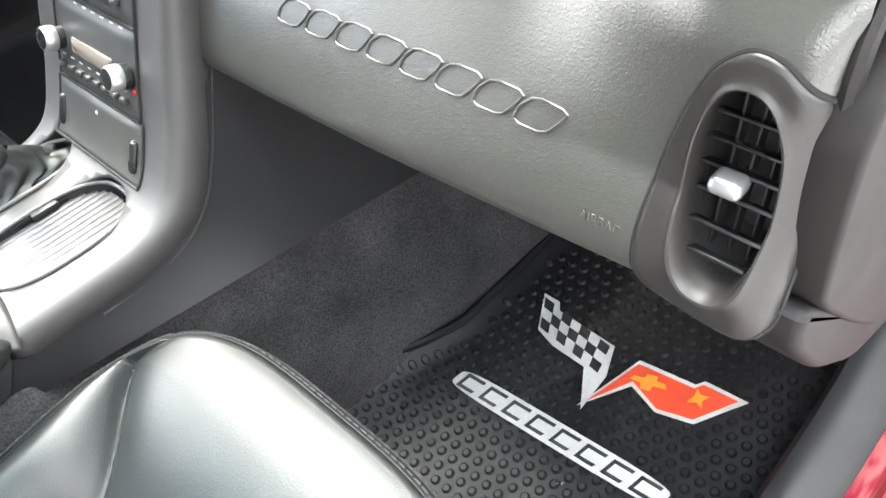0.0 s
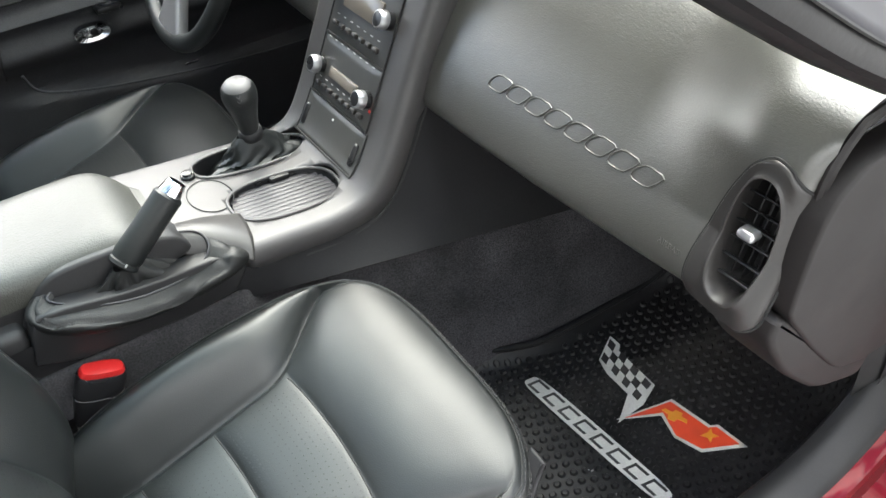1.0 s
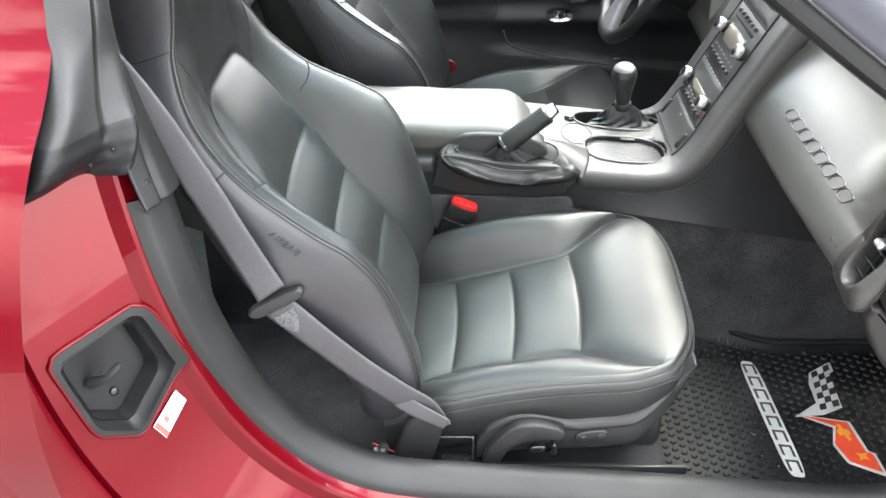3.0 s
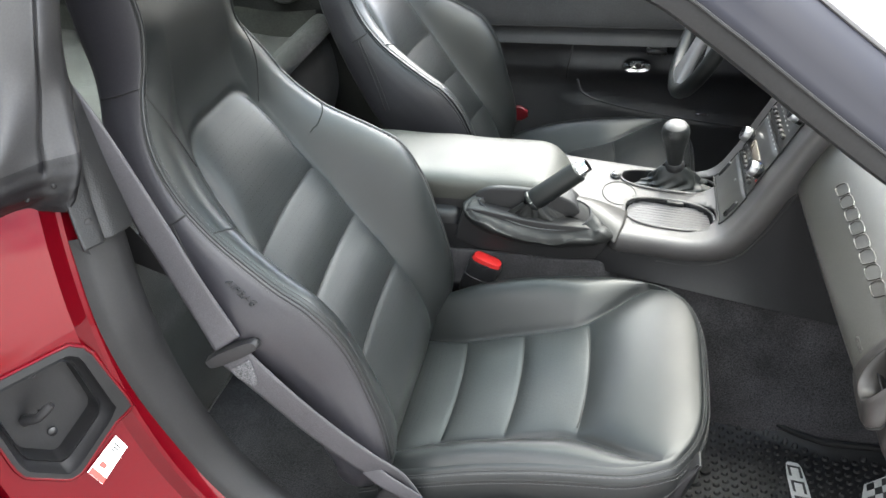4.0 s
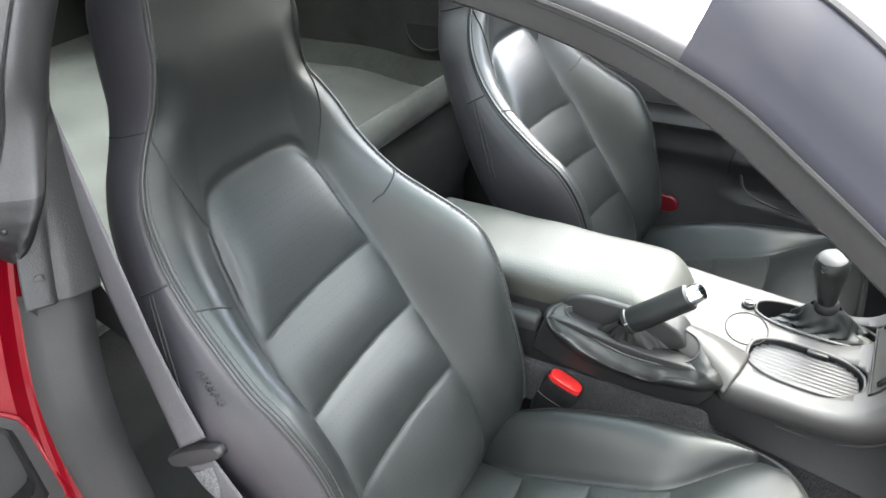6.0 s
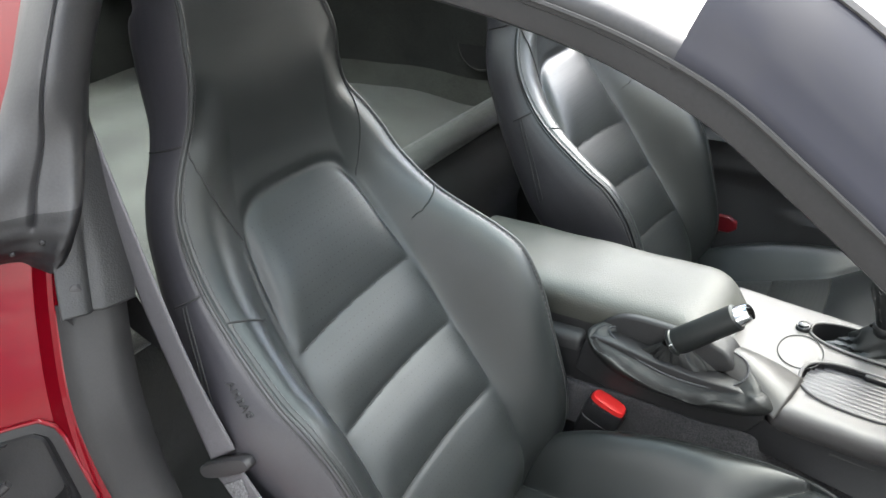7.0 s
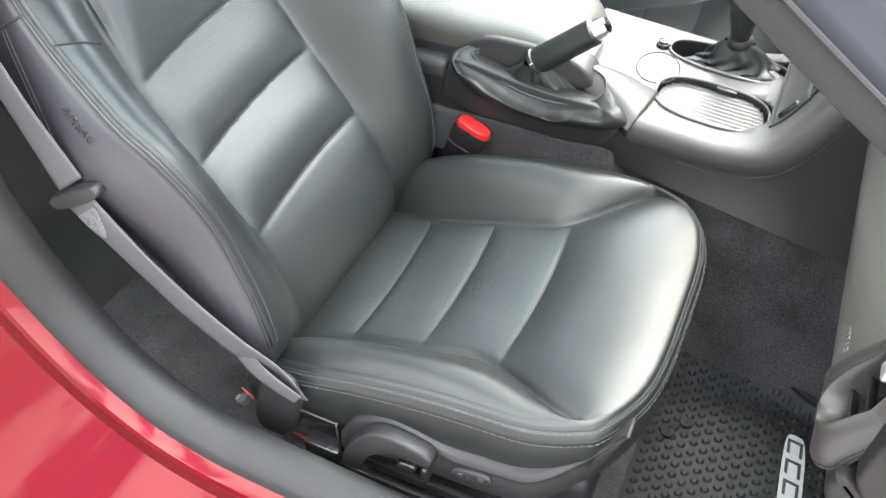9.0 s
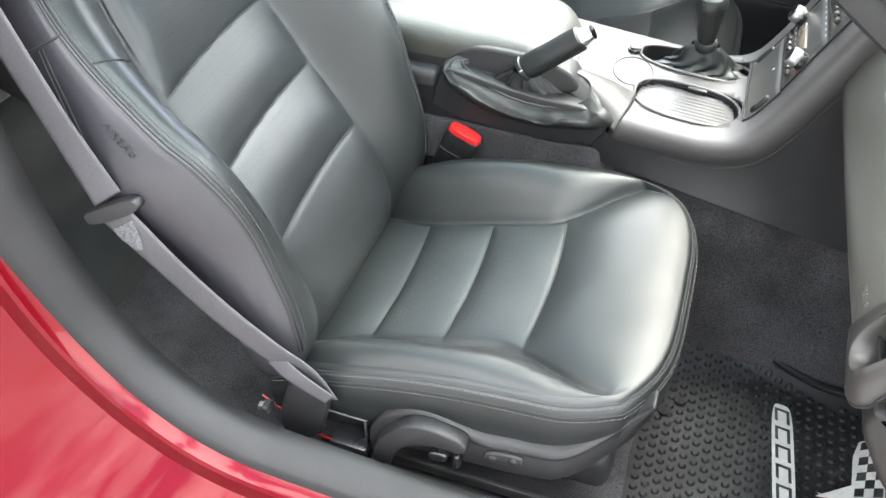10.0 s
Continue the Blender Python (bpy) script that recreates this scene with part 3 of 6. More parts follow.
        # across the bolster below the shoulder
        part("cross_seam", tube([at_q(row_for(lerp(0.746, 0.724, t)), side, lerp(ridge_q[low_], 0.146, t)) for t in [k / 10 for k in range(11)]], 0.0013, 6), DARK, e)
        part("cross_seam", tube([side_at(mid_, side, 5.0 * t) + Vector((0, out * side * 0.0003, 0)) for t in [k / 10 for k in range(11)]], 0.0014, 6), DARK, e)
        part("cross_seam", tube([side_at(top_, side, 8.0 * t) + Vector((0, out * side * 0.0003, 0)) for t in [k / 12 for k in range(13)]], 0.0012, 6), DARK, e)
        # from the headrest down to the corner of the insert
        part("headrest_seam", tube([at_q(row_for(lerp(0.916, 0.800, t)), side, lerp(ridge_q[top_], 0.106, t) + 0.012 * math.sin(math.pi * t)) for t in [k / 16 for k in range(17)]], 0.0012, 6), DARK, e)
        for o_ in (0.0, 0.42):
            part("side_seam", tube([side_at(i, side, lerp(3.6, 6.6, (0.778 - prof[i][1]) / 0.13) + o_) + Vector((0, out * side * 0.0003, 0)) for i in range(row_for(0.655), mid_, 2)], 0.0010, 6), DARK, e)
    tagged(part("stitching", merge(*threads), STITCH, e), kind="stuff")

    mark = row_for(0.681)
    rise_ = (side_at(mark + 6, 1, 3.1) - side_at(mark - 6, 1, 3.1)).length / 12
    wide_ = (side_at(mark, 1, 2.6) - side_at(mark, 1, 3.6)).length

    def on_side(c):
        """From flat lettering, c along and across, to the curved side panel."""
        f = mark - c[0] / rise_
        i = int(math.floor(f))
        p = side_at(i, 1, 3.4 - c[1] / wide_).lerp(side_at(i + 1, 1, 3.4 - c[1] / wide_), f - i)
        return p + Vector((0, out * (c[2] + 0.0008), 0))
    return e, on_side


passenger, on_side = seat(SEAT_Y, -1, 0, 0, True, 0.035)
driver, _ = seat(0.377, 1, 0.008, -0.030, False)

# ---- console ----
DECK = [(-0.130, 0.540), (-0.060, 0.532), (0.000, 0.526), (0.060, 0.520), (0.115, 0.517), (0.158, 0.530), (0.190, 0.575), (0.222, 0.640), (0.262, 0.720), (0.300, 0.795), (0.335, 0.860)]
deck = curve(DECK, 121)
deck_t = [Vector((deck[min(i + 1, 120)][0] - deck[max(i - 1, 0)][0], 0, deck[min(i + 1, 120)][1] - deck[max(i - 1, 0)][1])).normalized() for i in range(121)]


def on_deck(s, y, h=0.0):
    """A place on the console's top skin: s along it, y across, h proud of it."""
    i = min(max(s, 0), 1) * 120
    k = min(int(i), 119)
    p = lerp(np.array(deck[k]), np.array(deck[k + 1]), i - k)
    t = deck_t[int(round(i))]
    return Vector((p[0] - t.z * h, y, p[1] + t.x * h))


def deck_frame(s, y, h=0.0):
    """Axes on the skin: x across to the right (-y), y up along the skin, z out of it."""
    t = deck_t[int(round(s * 120))]
    return Matrix.Translation(on_deck(s, y, h)) @ Matrix(((0, t.x, -t.z, 0), (-1, 0, 0, 0), (0, t.z, t.x, 0), (0, 0, 0, 1)))


console = holder("centre_console", "satin grey centre console rising into the centre stack", "console")
DECK_ROWS = [(-0.1335, -0.042), (-0.1342, -0.014), (-0.1338, -0.010), (-0.1318, -0.0055), (-0.1282, -0.0022), (-0.1235, -0.0005), (-0.119, 0.0)]


def skin(u, v):
    n = len(DECK_ROWS)
    k = int(round(v * (2 * n + 11)))
    x = deck[int(round(u * 120))][0]
    near = lerp(0.060, 0.0, smooth(-0.055, -0.008, x))
    if k < n:
        y, h = DECK_ROWS[k]
        y += near
    elif k >= n + 12:
        y, h = DECK_ROWS[2 * n + 11 - k]
        y = -y
    else:
        y, h = lerp(-0.116 + near, 0.116, (k - n + 1) / 13), 0
    return on_deck(u, y, h)


def prism(outline, low, high, m):
    return slab(outline, high - low, m @ Matrix.Translation((0, 0, low)))


thick_top = grid(skin, 121, 2 * len(DECK_ROWS) + 12)
bezel = part("bezel", thick_top, SILVER, console, "satin grey console bezel", sharp=60)
sol = bezel.modifiers.new("thick", "SOLIDIFY")
sol.thickness, sol.offset = 0.004, -1
me = bpy.data.meshes.new_from_object(bezel.evaluated_get(bpy.context.evaluated_depsgraph_get()))
bezel.modifiers.clear()
bezel.data = me
part("bezel_groove", tube([on_deck(i / 120, -0.1345 if deck[i][0] > -0.008 else -0.0745, -0.0425) for i in range(36, 121, 2)], 0.0018, 6), DARK, console)
CUP = Matrix.Translation((0.075, -0.045, 0.519)) @ pose(0, 0, 0, 0, 5, 0)
WELL = Matrix.Translation((0.075, 0.073, 0.519)) @ pose(0, 0, 0, 0, 5, 0)
punched(bezel, prism(stadium(0.078, 0.050), -0.03, 0.03, CUP), prism(stadium(0.088, 0.036), -0.03, 0.03, WELL))


def ring(outline, r, z, m):
    return moved(tube([(x, y, z) for x, y in outline], r, 8, closed=True), m)


def well(a, b, depth, m, power=2.6):
    o = stadium(a, b, 48, power)
    rings = [[(x * k, y * k, z) for x, y in o] for k, z in ((1.0, 0.001), (0.985, -0.004), (0.95, -depth), (0.5, -depth), (0.02, -depth))]
    return moved(loft(rings, cap=False), m)


part("cup_rim", ring(stadium(0.078, 0.050), 0.0025, 0.0015, CUP), SILVER, console)
part("cup_well", well(0.078, 0.050, 0.012, CUP), GLOSS, console, "dark cup holder well with a ribbed sliding cover")
for k in range(10):
    y = -0.040 + 0.0088 * k
    half = 0.074 * (1 - abs(y / 0.050) ** 2.6) ** (1 / 2.6)
    part("cover_slat", moved(rbox(2 * half - 0.004, 0.00865, 0.004, 0.0004, 2, (0, y, -0.0075)), CUP), SIDE, console)
part("cover_grip", moved(rbox(0.030, 0.010, 0.008, 0.003, 2, (0.012, 0.045, -0.002)), CUP), TRIM, console)
part("shifter_well", well(0.088, 0.036, 0.03, WELL), GLOSS, console)
part("shifter_rim", ring(stadium(0.088, 0.036), 0.0025, 0.0015, WELL), SILVER, console)


def side_top(x):
    if x < -0.012:
        return 0.522 - 0.03 * smooth(-0.05, -0.012, x)
    s = min(range(121), key=lambda i: abs(deck[i][0] - x + 0.024 * smooth(0.1, 0.2, x)))
    return min(deck[s][1] - 0.034, 0.625)


def side_wall(u, v, sign=1):
    x = lerp(-0.52, 0.60, u)
    zt, zb = side_top(x), 0.460 - 0.05 * (x + 0.05) - 0.01
    y = lerp(-0.1335, tunnel_y(x) - 0.012, v ** 1.5)
    return x, sign * y, lerp(zt, zb, v)


part("side_wall", grid(side_wall, 90, 10), CONSOLE_SIDE, console, "black plastic console side")
part("side_wall", grid(lambda u, v: side_wall(u, v, -1), 60, 6), TRIM, console, "black plastic console side")

# armrest
arm = holder("armrest", "grained grey-black leather lid on the centre console", "armrest")


def arm_ring(x, t):
    top = lerp(0.606, 0.597, smooth(-0.5, -0.15, x)) - 0.052 * (max(0, (x + 0.170)) / 0.076) ** 2.6
    half = 0.097 - 0.050 * (max(0, (x + 0.175)) / 0.081) ** 2.6
    low = 0.558
    pts = []
    for k in range(33):
        a = math.pi * k / 32
        y = -0.010 - half * math.copysign(abs(math.cos(a)) ** 0.42, math.cos(a))
        z = low + (max(top, low + 0.002) - low) * abs(math.sin(a)) ** 0.45
        pts.append((x, y, z + 0.0022 * noise.noise((x * 14, y * 14, 2)) - 0.0015 * bow(y, -0.010, 0.05)))
    return pts


part("lid", loft([arm_ring(lerp(-0.535, -0.094, (i / 40) ** 0.9), 0) for i in range(41)]), ARMREST, arm)
part("lid_base", loft([[(p[0], p[1], 0.495 if k == 0 else 0.561) for p in ring_] for k in (0, 1) for ring_ in ([(lerp(-0.535, -0.110, i / 20), -0.010 - (0.096 - 0.030 * max(0, i / 20 - 0.85) / 0.15), 0) for i in range(21)] + [(lerp(-0.110, -0.535, i / 20), -0.010 + 0.096 - 0.030 * max(0, 0.15 - i / 20) / 0.15, 0) for i in range(21)],)]), TRIM, arm)
part("base", rbox(0.235, 0.262, 0.10, 0.012, 3, (-0.4025, 0, 0.494)), TRIM, arm)

# handbrake
hb = holder("handbrake", "black leather handbrake lever with a chrome button and a folded boot", "handbrake")


def xz_slab(poly, y, thick, r, times=2):
    """A rounded plate that stands upright along the car: outline in x and z, from y inwards."""
    return bevelled(slab(rounded(poly, times), thick, Matrix(((1, 0, 0, 0), (0, 0, 1, y), (0, 1, 0, 0), (0, 0, 0, 1)))), r)


def loop(points, n):
    """A closed smooth curve through the points."""
    p = np.asarray(points, float)
    m = len(p)
    out = []
    for i in range(n):
        s = i / n * m
        k, f = int(s), s - int(s)
        a, b, c, d = p[k - 1], p[k % m], p[(k + 1) % m], p[(k + 2) % m]
        out.append(Vector(0.5 * ((2 * b) + (c - a) * f + (2 * a - 5 * b + 4 * c - d) * f * f + (3 * b - a - 3 * c + d) * f ** 3)))
    return out


part("side_panel", xz_slab([(-0.2955, 0.480), (-0.279, 0.550), (-0.262, 0.562), (-0.150, 0.540), (-0.040, 0.536), (-0.0195, 0.5115), (-0.052, 0.465)], -0.139, 0.030, 0.003, 1), TRIM, hb, "dark panel that carries the handbrake boot")
part("wing", xz_slab([(-0.292, 0.520), (-0.284, 0.540), (-0.272, 0.560), (-0.250, 0.580), (-0.226, 0.5885), (-0.160, 0.5875), (-0.112, 0.579), (-0.085, 0.568), (-0.070, 0.535)], -0.1115, 0.046, 0.005, 2), TRIM, hb, "smooth black leather wing behind the handbrake boot")
RIM = [(-0.279, -0.126, 0.557), (-0.262, -0.146, 0.537), (-0.211, -0.153, 0.514), (-0.133, -0.154, 0.503), (-0.052, -0.149, 0.508), (-0.018, -0.138, 0.519), (-0.032, -0.112, 0.532), (-0.060, -0.088, 0.543), (-0.112, -0.076, 0.553), (-0.200, -0.080, 0.562), (-0.255, -0.100, 0.566)]
LIP = [(-0.250, -0.118, 0.562), (-0.232, -0.130, 0.552), (-0.200, -0.138, 0.539), (-0.150, -0.140, 0.527), (-0.092, -0.137, 0.527), (-0.061, -0.124, 0.541), (-0.062, -0.103, 0.555), (-0.092, -0.090, 0.561), (-0.140, -0.087, 0.562), (-0.190, -0.092, 0.563), (-0.230, -0.104, 0.564)]
NB = 132
rim_, lip_ = loop(RIM, NB), loop(LIP, NB)
lev_a, lev_b = Vector((-0.166, -0.1135, 0.560)), Vector((-0.066, -0.106, 0.640))
ax = (lev_b - lev_a)
neck = lev_a + ax * 0.10
across = ax.cross(Vector((0, 1, 0))).normalized()
collar_ = [neck + Vector((0, 1, 0)) * 0.0165 * -math.sin(2 * math.pi * k / NB + 0.5) - across * 0.0 + Vector((-1, 0, 0)) * 0.0165 * math.cos(2 * math.pi * k / NB) for k in range(NB)]
floor_ = [Vector((lerp(p.x, -0.140, 0.22), lerp(p.y, -0.113, 0.25), 0.512 + 0.10 * max(0, -0.19 - p.x))) for p in lip_]
pouch = []
for row_ in range(34):
    v = row_ / 33
    ring_ = []
    for k in range(NB):
        a = 2 * math.pi * k / NB
        wave = noise.noise((math.cos(a) * 2.2, math.sin(a) * 2.2, 1.0 + 1.2 * v))
        fine = noise.noise((math.cos(a) * 6, math.sin(a) * 6, 4.0 + 2.5 * v))
        if v < 0.42:
            t = v / 0.42
            p = rim_[k].lerp(lip_[k], t)
            near = smooth(-0.10, -0.13, p.y)
            puff = math.sin(math.pi * t ** 0.8)
            p = p + Vector((0, -0.010 * puff * near, 0.004 * puff)) + Vector((0, -0.6, 0.8)) * puff * (0.0050 * wave + 0.0018 * fine) + Vector((0, 0, -0.0045 * bow(t, 0.45 + 0.35 * wave, 0.10) * near))
        elif v < 0.66:
            t = (v - 0.42) / 0.24
            p = lip_[k].lerp(floor_[k], smooth(0, 1, t)) + Vector((0, 0, 0.0030 * math.sin(math.pi * min(1, 4 * t)))) + Vector((1, 0.5, 0.2)) * 0.004 * fine * t
        else:
            t = (v - 0.66) / 0.34
            p = floor_[k].lerp(collar_[k], t ** 1.25)
            c_ = Vector((-0.150, -0.113, p.z))
            p = p + (p - c_) * (0.16 * math.sin(7 * a + 9 * t) + 0.40 * fine) * math.sin(math.pi * t) * 0.7 + Vector((0, 0, 0.005 * math.sin(math.pi * t) * wave))
        ring_.append(p)
    pouch.append(ring_)
part("boot", loft(pouch, cap=False), BOOT, hb, "loose folded black leather boot", sharp=70)
part("lip_piping", tube([p + Vector((0, 0, 0.0022)) for p in lip_], 0.0014, 6, closed=True), SIDE, hb)
part("grip", tube([lev_a + ax * t for t in (0.08, 0.10, 0.14, 0.45, 0.74, 0.83, 0.855)], [0.012, 0.0160, 0.0172, 0.0166, 0.0165, 0.0165, 0.0135], 22, flat=1.12), LEATHER, hb)
part("collar", tube([lev_a + ax * t for t in (0.05, 0.07, 0.105, 0.12)], [0.0155, 0.0185, 0.0185, 0.0160], 20, flat=1.12), LEATHER, hb)
part("button", tube([lev_a + ax * t for t in (0.84, 0.855, 0.875, 0.95, 0.985, 0.99)], [0.0115, 0.0145, 0.0140, 0.0125, 0.0110, 0.006], 18), CHROME, hb, "chrome release button")
part("stitch_mark", tube([lev_a + ax * 0.10 + Vector((-0.004, -0.0188, 0.004)), lev_a + ax * 0.135 + Vector((-0.004, -0.0188, 0.004))], 0.0010, 6), PRINT, hb)


def corner(u, v):
    """Smooth piece that runs from the wing down to the bezel's corner."""
    back_ = spline([(-0.122, -0.060, 0.556), (-0.116, -0.082, 0.564), (-0.108, -0.096, 0.557), (-0.104, -0.104, 0.545)], v)
    front_ = spline([(0.004, -0.060, 0.5285), (0.002, -0.094, 0.5310), (-0.004, -0.124, 0.5280), (-0.014, -0.143, 0.5120)], v)
    p = lerp(back_, front_, u)
    return p[0], p[1], p[2] + 0.010 * math.sin(math.pi * u) * math.sin(math.pi * min(1, 0.25 + 0.75 * v))


ob_ = part("corner_trim", grid(corner, 24, 16), ENDCAP, console, "smooth dark grey corner piece beside the handbrake")
ob_.modifiers.new("thick", "SOLIDIFY").thickness = 0.004


def boot_ring(t, r0, r1, seed, center, ax2):
    out = []
    for k in range(64):
        a = 2 * math.pi * k / 64
        pleat = 0.07 * math.sin(9 * a + 2 * seed + 5 * math.sin(6 * t)) + 0.10 * noise.noise((math.cos(a) * 3.5, math.sin(a) * 3.5, t * 9 + 3 * seed))
        r = lerp(r0, r1, t) * (1 + pleat * math.sin(math.pi * min(1, 0.15 + t)) + 0.16 * math.sin(5 * a + seed + 7 * t) * (1 - t) + 0.08 * noise.noise((math.cos(a) * 2, math.sin(a) * 2, t * 6 + seed)))
        out.append((center[0] + r * math.cos(a) * ax2[0], center[1] + r * math.sin(a) * ax2[1], center[2]))
    return out


part("lid_outline", tube([(-0.013 + 0.030 * math.cos(a), 0.004 + 0.042 * math.sin(a), 0.5285 - 0.09 * 0.030 * math.cos(a)) for a in [k * math.pi / 24 for k in range(48)]], 0.0007, 6, closed=True), DARK, console)
part("push_button", merge(tube([(-0.022, 0.066, z) for z in (0.527, 0.533, 0.5345)], [0.0105, 0.0105, 0.009], 20), tube([(-0.022, 0.066, z) for z in (0.533, 0.537, 0.538)], [0.0075, 0.0075, 0.005], 20)), GLOSS, console, "small round black push button")



def console_side(u, v):
    """Smooth panel that drops from the handbrake surround beside the seat."""
    x = lerp(-0.46, 0.03, u)
    tuck = 0.022 * smooth(-0.05, 0.02, x)
    y = spline([(-0.128, 0.470), (-0.137, 0.468), (-0.141, 0.450), (-0.146, 0.425), (-0.147, 0.404), (-0.122, 0.396)], v)
    return x, y[0] + tuck, y[1] - 0.09 * max(0, x + 0.06) + 0.0015 * noise.noise((x * 12, v * 3, 1))


part("side_panel", grid(console_side, 50, 24), CARPET, console, "dark carpeted panel below the handbrake")

# gear lever
gear = holder("gear_lever", "leather gear lever with a chrome cap and a gathered boot", "gear lever")
g0, g1 = Vector((0.087, 0.078, 0.505)), Vector((0.076, 0.055, 0.650))
gx = g1 - g0
part("boot", loft([boot_ring(t, 0.060, 0.016, 2.0, tuple(g0.lerp(g0 + gx * 0.36, t) - Vector((0, 0, 0.012 * (1 - t) - 0.007 * math.sin(8 * t) * (1 - t)))), (1.35, 0.72)) for t in [i / 19 for i in range(20)]], cap=False), LEATHER, gear)
part("collar", tube([g0 + gx * t for t in (0.32, 0.34, 0.40, 0.42)], [0.017, 0.0185, 0.0175, 0.015], 18), TRIM, gear)
part("knob", tube([g0 + gx * t for t in (0.40, 0.45, 0.55, 0.66, 0.76, 0.85, 0.92, 0.965)], [0.0130, 0.0145, 0.0165, 0.0195, 0.0232, 0.0252, 0.0235, 0.0180], 22), LEATHER, gear)
part("cap", tube([g0 + gx * t for t in (0.952, 0.975, 0.992, 1.0)], [0.0204, 0.0175, 0.011, 0.003], 20), SILVER, gear, "chrome cap with the shift pattern")

thread = []
for k in range(9):
    t = 0.50 + 0.05 * k
    r = float(np.interp(t, [0.45, 0.55, 0.66, 0.76, 0.85, 0.92], [0.0145, 0.0165, 0.0195, 0.0232, 0.0252, 0.0235])) + 0.0004
    c = g0 + gx * t
    for s_ in (1, -1):
        thread.append(tube([c + Vector((-0.35 * r + 0.003 * s_, -0.937 * r, 0.003)), c + Vector((-0.35 * r, -0.94 * r, -0.001))], 0.0007, 5))
part("knob_stitching", merge(*thread), STITCH, gear)

# centre stack
stack = holder("centre_stack", "dark grey centre stack with radio, climate controls and knobs", "control panel")
S0, S1 = 0.40, 0.97


def stack_plate(s0, s1, half, h, mat_, name, rows=8):
    face = grid(lambda u, v: on_deck(lerp(s0, s1, u), lerp(-half, half, v), h + 0.003 - 0.003 * (1 - min(1, 12 * min(u, 1 - u, v, 1 - v)))), 30, rows * 2)
    return part(name, face, mat_, stack)


stack_plate(0.500, 0.612, 0.084, 0.001, FASCIA, "cubby_door")
stack_plate(0.617, 0.728, 0.080, 0.001, FASCIA, "climate_panel")
stack_plate(0.733, 0.862, 0.080, 0.001, FASCIA, "radio_panel")
stack_plate(0.867, 0.992, 0.080, 0.001, FASCIA, "vent_panel")


for s0_, s1_, half_ in ((0.500, 0.612, 0.085), (0.617, 0.728, 0.081), (0.733, 0.862, 0.081), (0.867, 0.992, 0.081)):
    edge_line = [on_deck(s0_ - 0.002, lerp(-half_, half_, k / 8), 0.0012) for k in range(9)] + [on_deck(lerp(s0_, s1_, k / 8), half_, 0.0012) for k in range(9)] + \
                [on_deck(s1_ + 0.002, lerp(half_, -half_, k / 8), 0.0012) for k in range(9)] + [on_deck(lerp(s1_, s0_, k / 8), -half_, 0.0012) for k in range(9)]
    part("panel_gap", tube(edge_line, 0.0016, 6, closed=True), DARK, stack)


def fixed(name, shape, mat_, s, y, h, label=""):
    return part(name, moved(shape, deck_frame(s, y, h)), mat_, stack, label)


for s_, n_, span in ((0.640, 8, 0.122), (0.752, 7, 0.112), (0.850, 6, 0.100)):
    for k in range(n_):
        fixed("push_button", rbox(0.0115, 0.0075, 0.008, 0.0025, 2), ENDCAP, s_, lerp(-span / 2, span / 2, k / (n_ - 1)), 0.006)
for s_, n_, span in ((0.654, 8, 0.122), (0.766, 7, 0.112), (0.728, 8, 0.122)):
    for k in range(n_):
        fixed("legend", rbox(0.0062, 0.0016, 0.001, 0.0004, 1), PRINT, s_, lerp(-span / 2, span / 2, k / (n_ - 1)), 0.0045)
fixed("climate_display", rbox(0.078, 0.016, 0.006, 0.002, 2), SCREEN, 0.675, 0.0, 0.004)
fixed("radio_display", rbox(0.098, 0.034, 0.006, 0.002, 2), SCREEN, 0.800, 0.0, 0.004, "unlit grey radio display")
fixed("disc_slot", rbox(0.110, 0.005, 0.004, 0.001, 1), DARK, 0.835, 0.0, 0.004)
for s_ in (0.675, 0.800):
    for y_ in (-0.066, 0.066):
        knob = fixed("knob", tube([(0, 0, z) for z in (0.0, 0.002, 0.018, 0.021, 0.022)], [0.0125, 0.0125, 0.0115, 0.010, 0.004], 20), GLOSS, s_, y_, 0.003)
        collar_ = part("collar", moved(tube([(0, 0, z) for z in (0.008, 0.010, 0.019, 0.021)], [0.0124, 0.0130, 0.0124, 0.0105], 20), deck_frame(s_, y_, 0.003)), SPOKE, knob, "satin chrome knob ring")
for y_, mat_ in ((-0.052, material("blue mark", (0.02, 0.12, 0.6), 0.4)), (-0.080, RED)):
    fixed("temperature_mark", rbox(0.005, 0.004, 0.002, 0.0008, 1), mat_, 0.682 if y_ > -0.06 else 0.660, y_, 0.005)
for y_ in (-0.073, 0.073):
    fixed("rocker_switch", rbox(0.010, 0.034, 0.008, 0.004, 3), GLOSS, 0.556, y_, 0.004)
fixed("cubby_mark", rbox(0.004, 0.004, 0.002, 0.0008, 1), PRINT, 0.590, 0.0, 0.004)
for y_ in (-0.041, 0.041):
    o_ = stadium(0.033, 0.027, 36, 2.4)
    ring_ = fixed("vent_ring", tube([(x, y, 0.004) for x, y in o_], 0.003, 8, closed=True), ENDCAP, 0.935, y_, 0.003)
    # flat near-black plate stands in for the shaded depth behind the slats
    fixed("vent_back", slab(o_, 0.001), DARK, 0.935, y_, 0.0045)
    for k in range(6):
        yy = -0.0205 + 0.0082 * k
        half = 0.031 * (1 - abs(yy / 0.027) ** 2.4) ** (1 / 2.4)
        fixed("vent_slat", moved(rbox(2 * half, 0.002, 0.006, 0.0007, 1), Matrix.Translation((0, yy, 0.004))), GLOSS, 0.935, y_, 0.004)

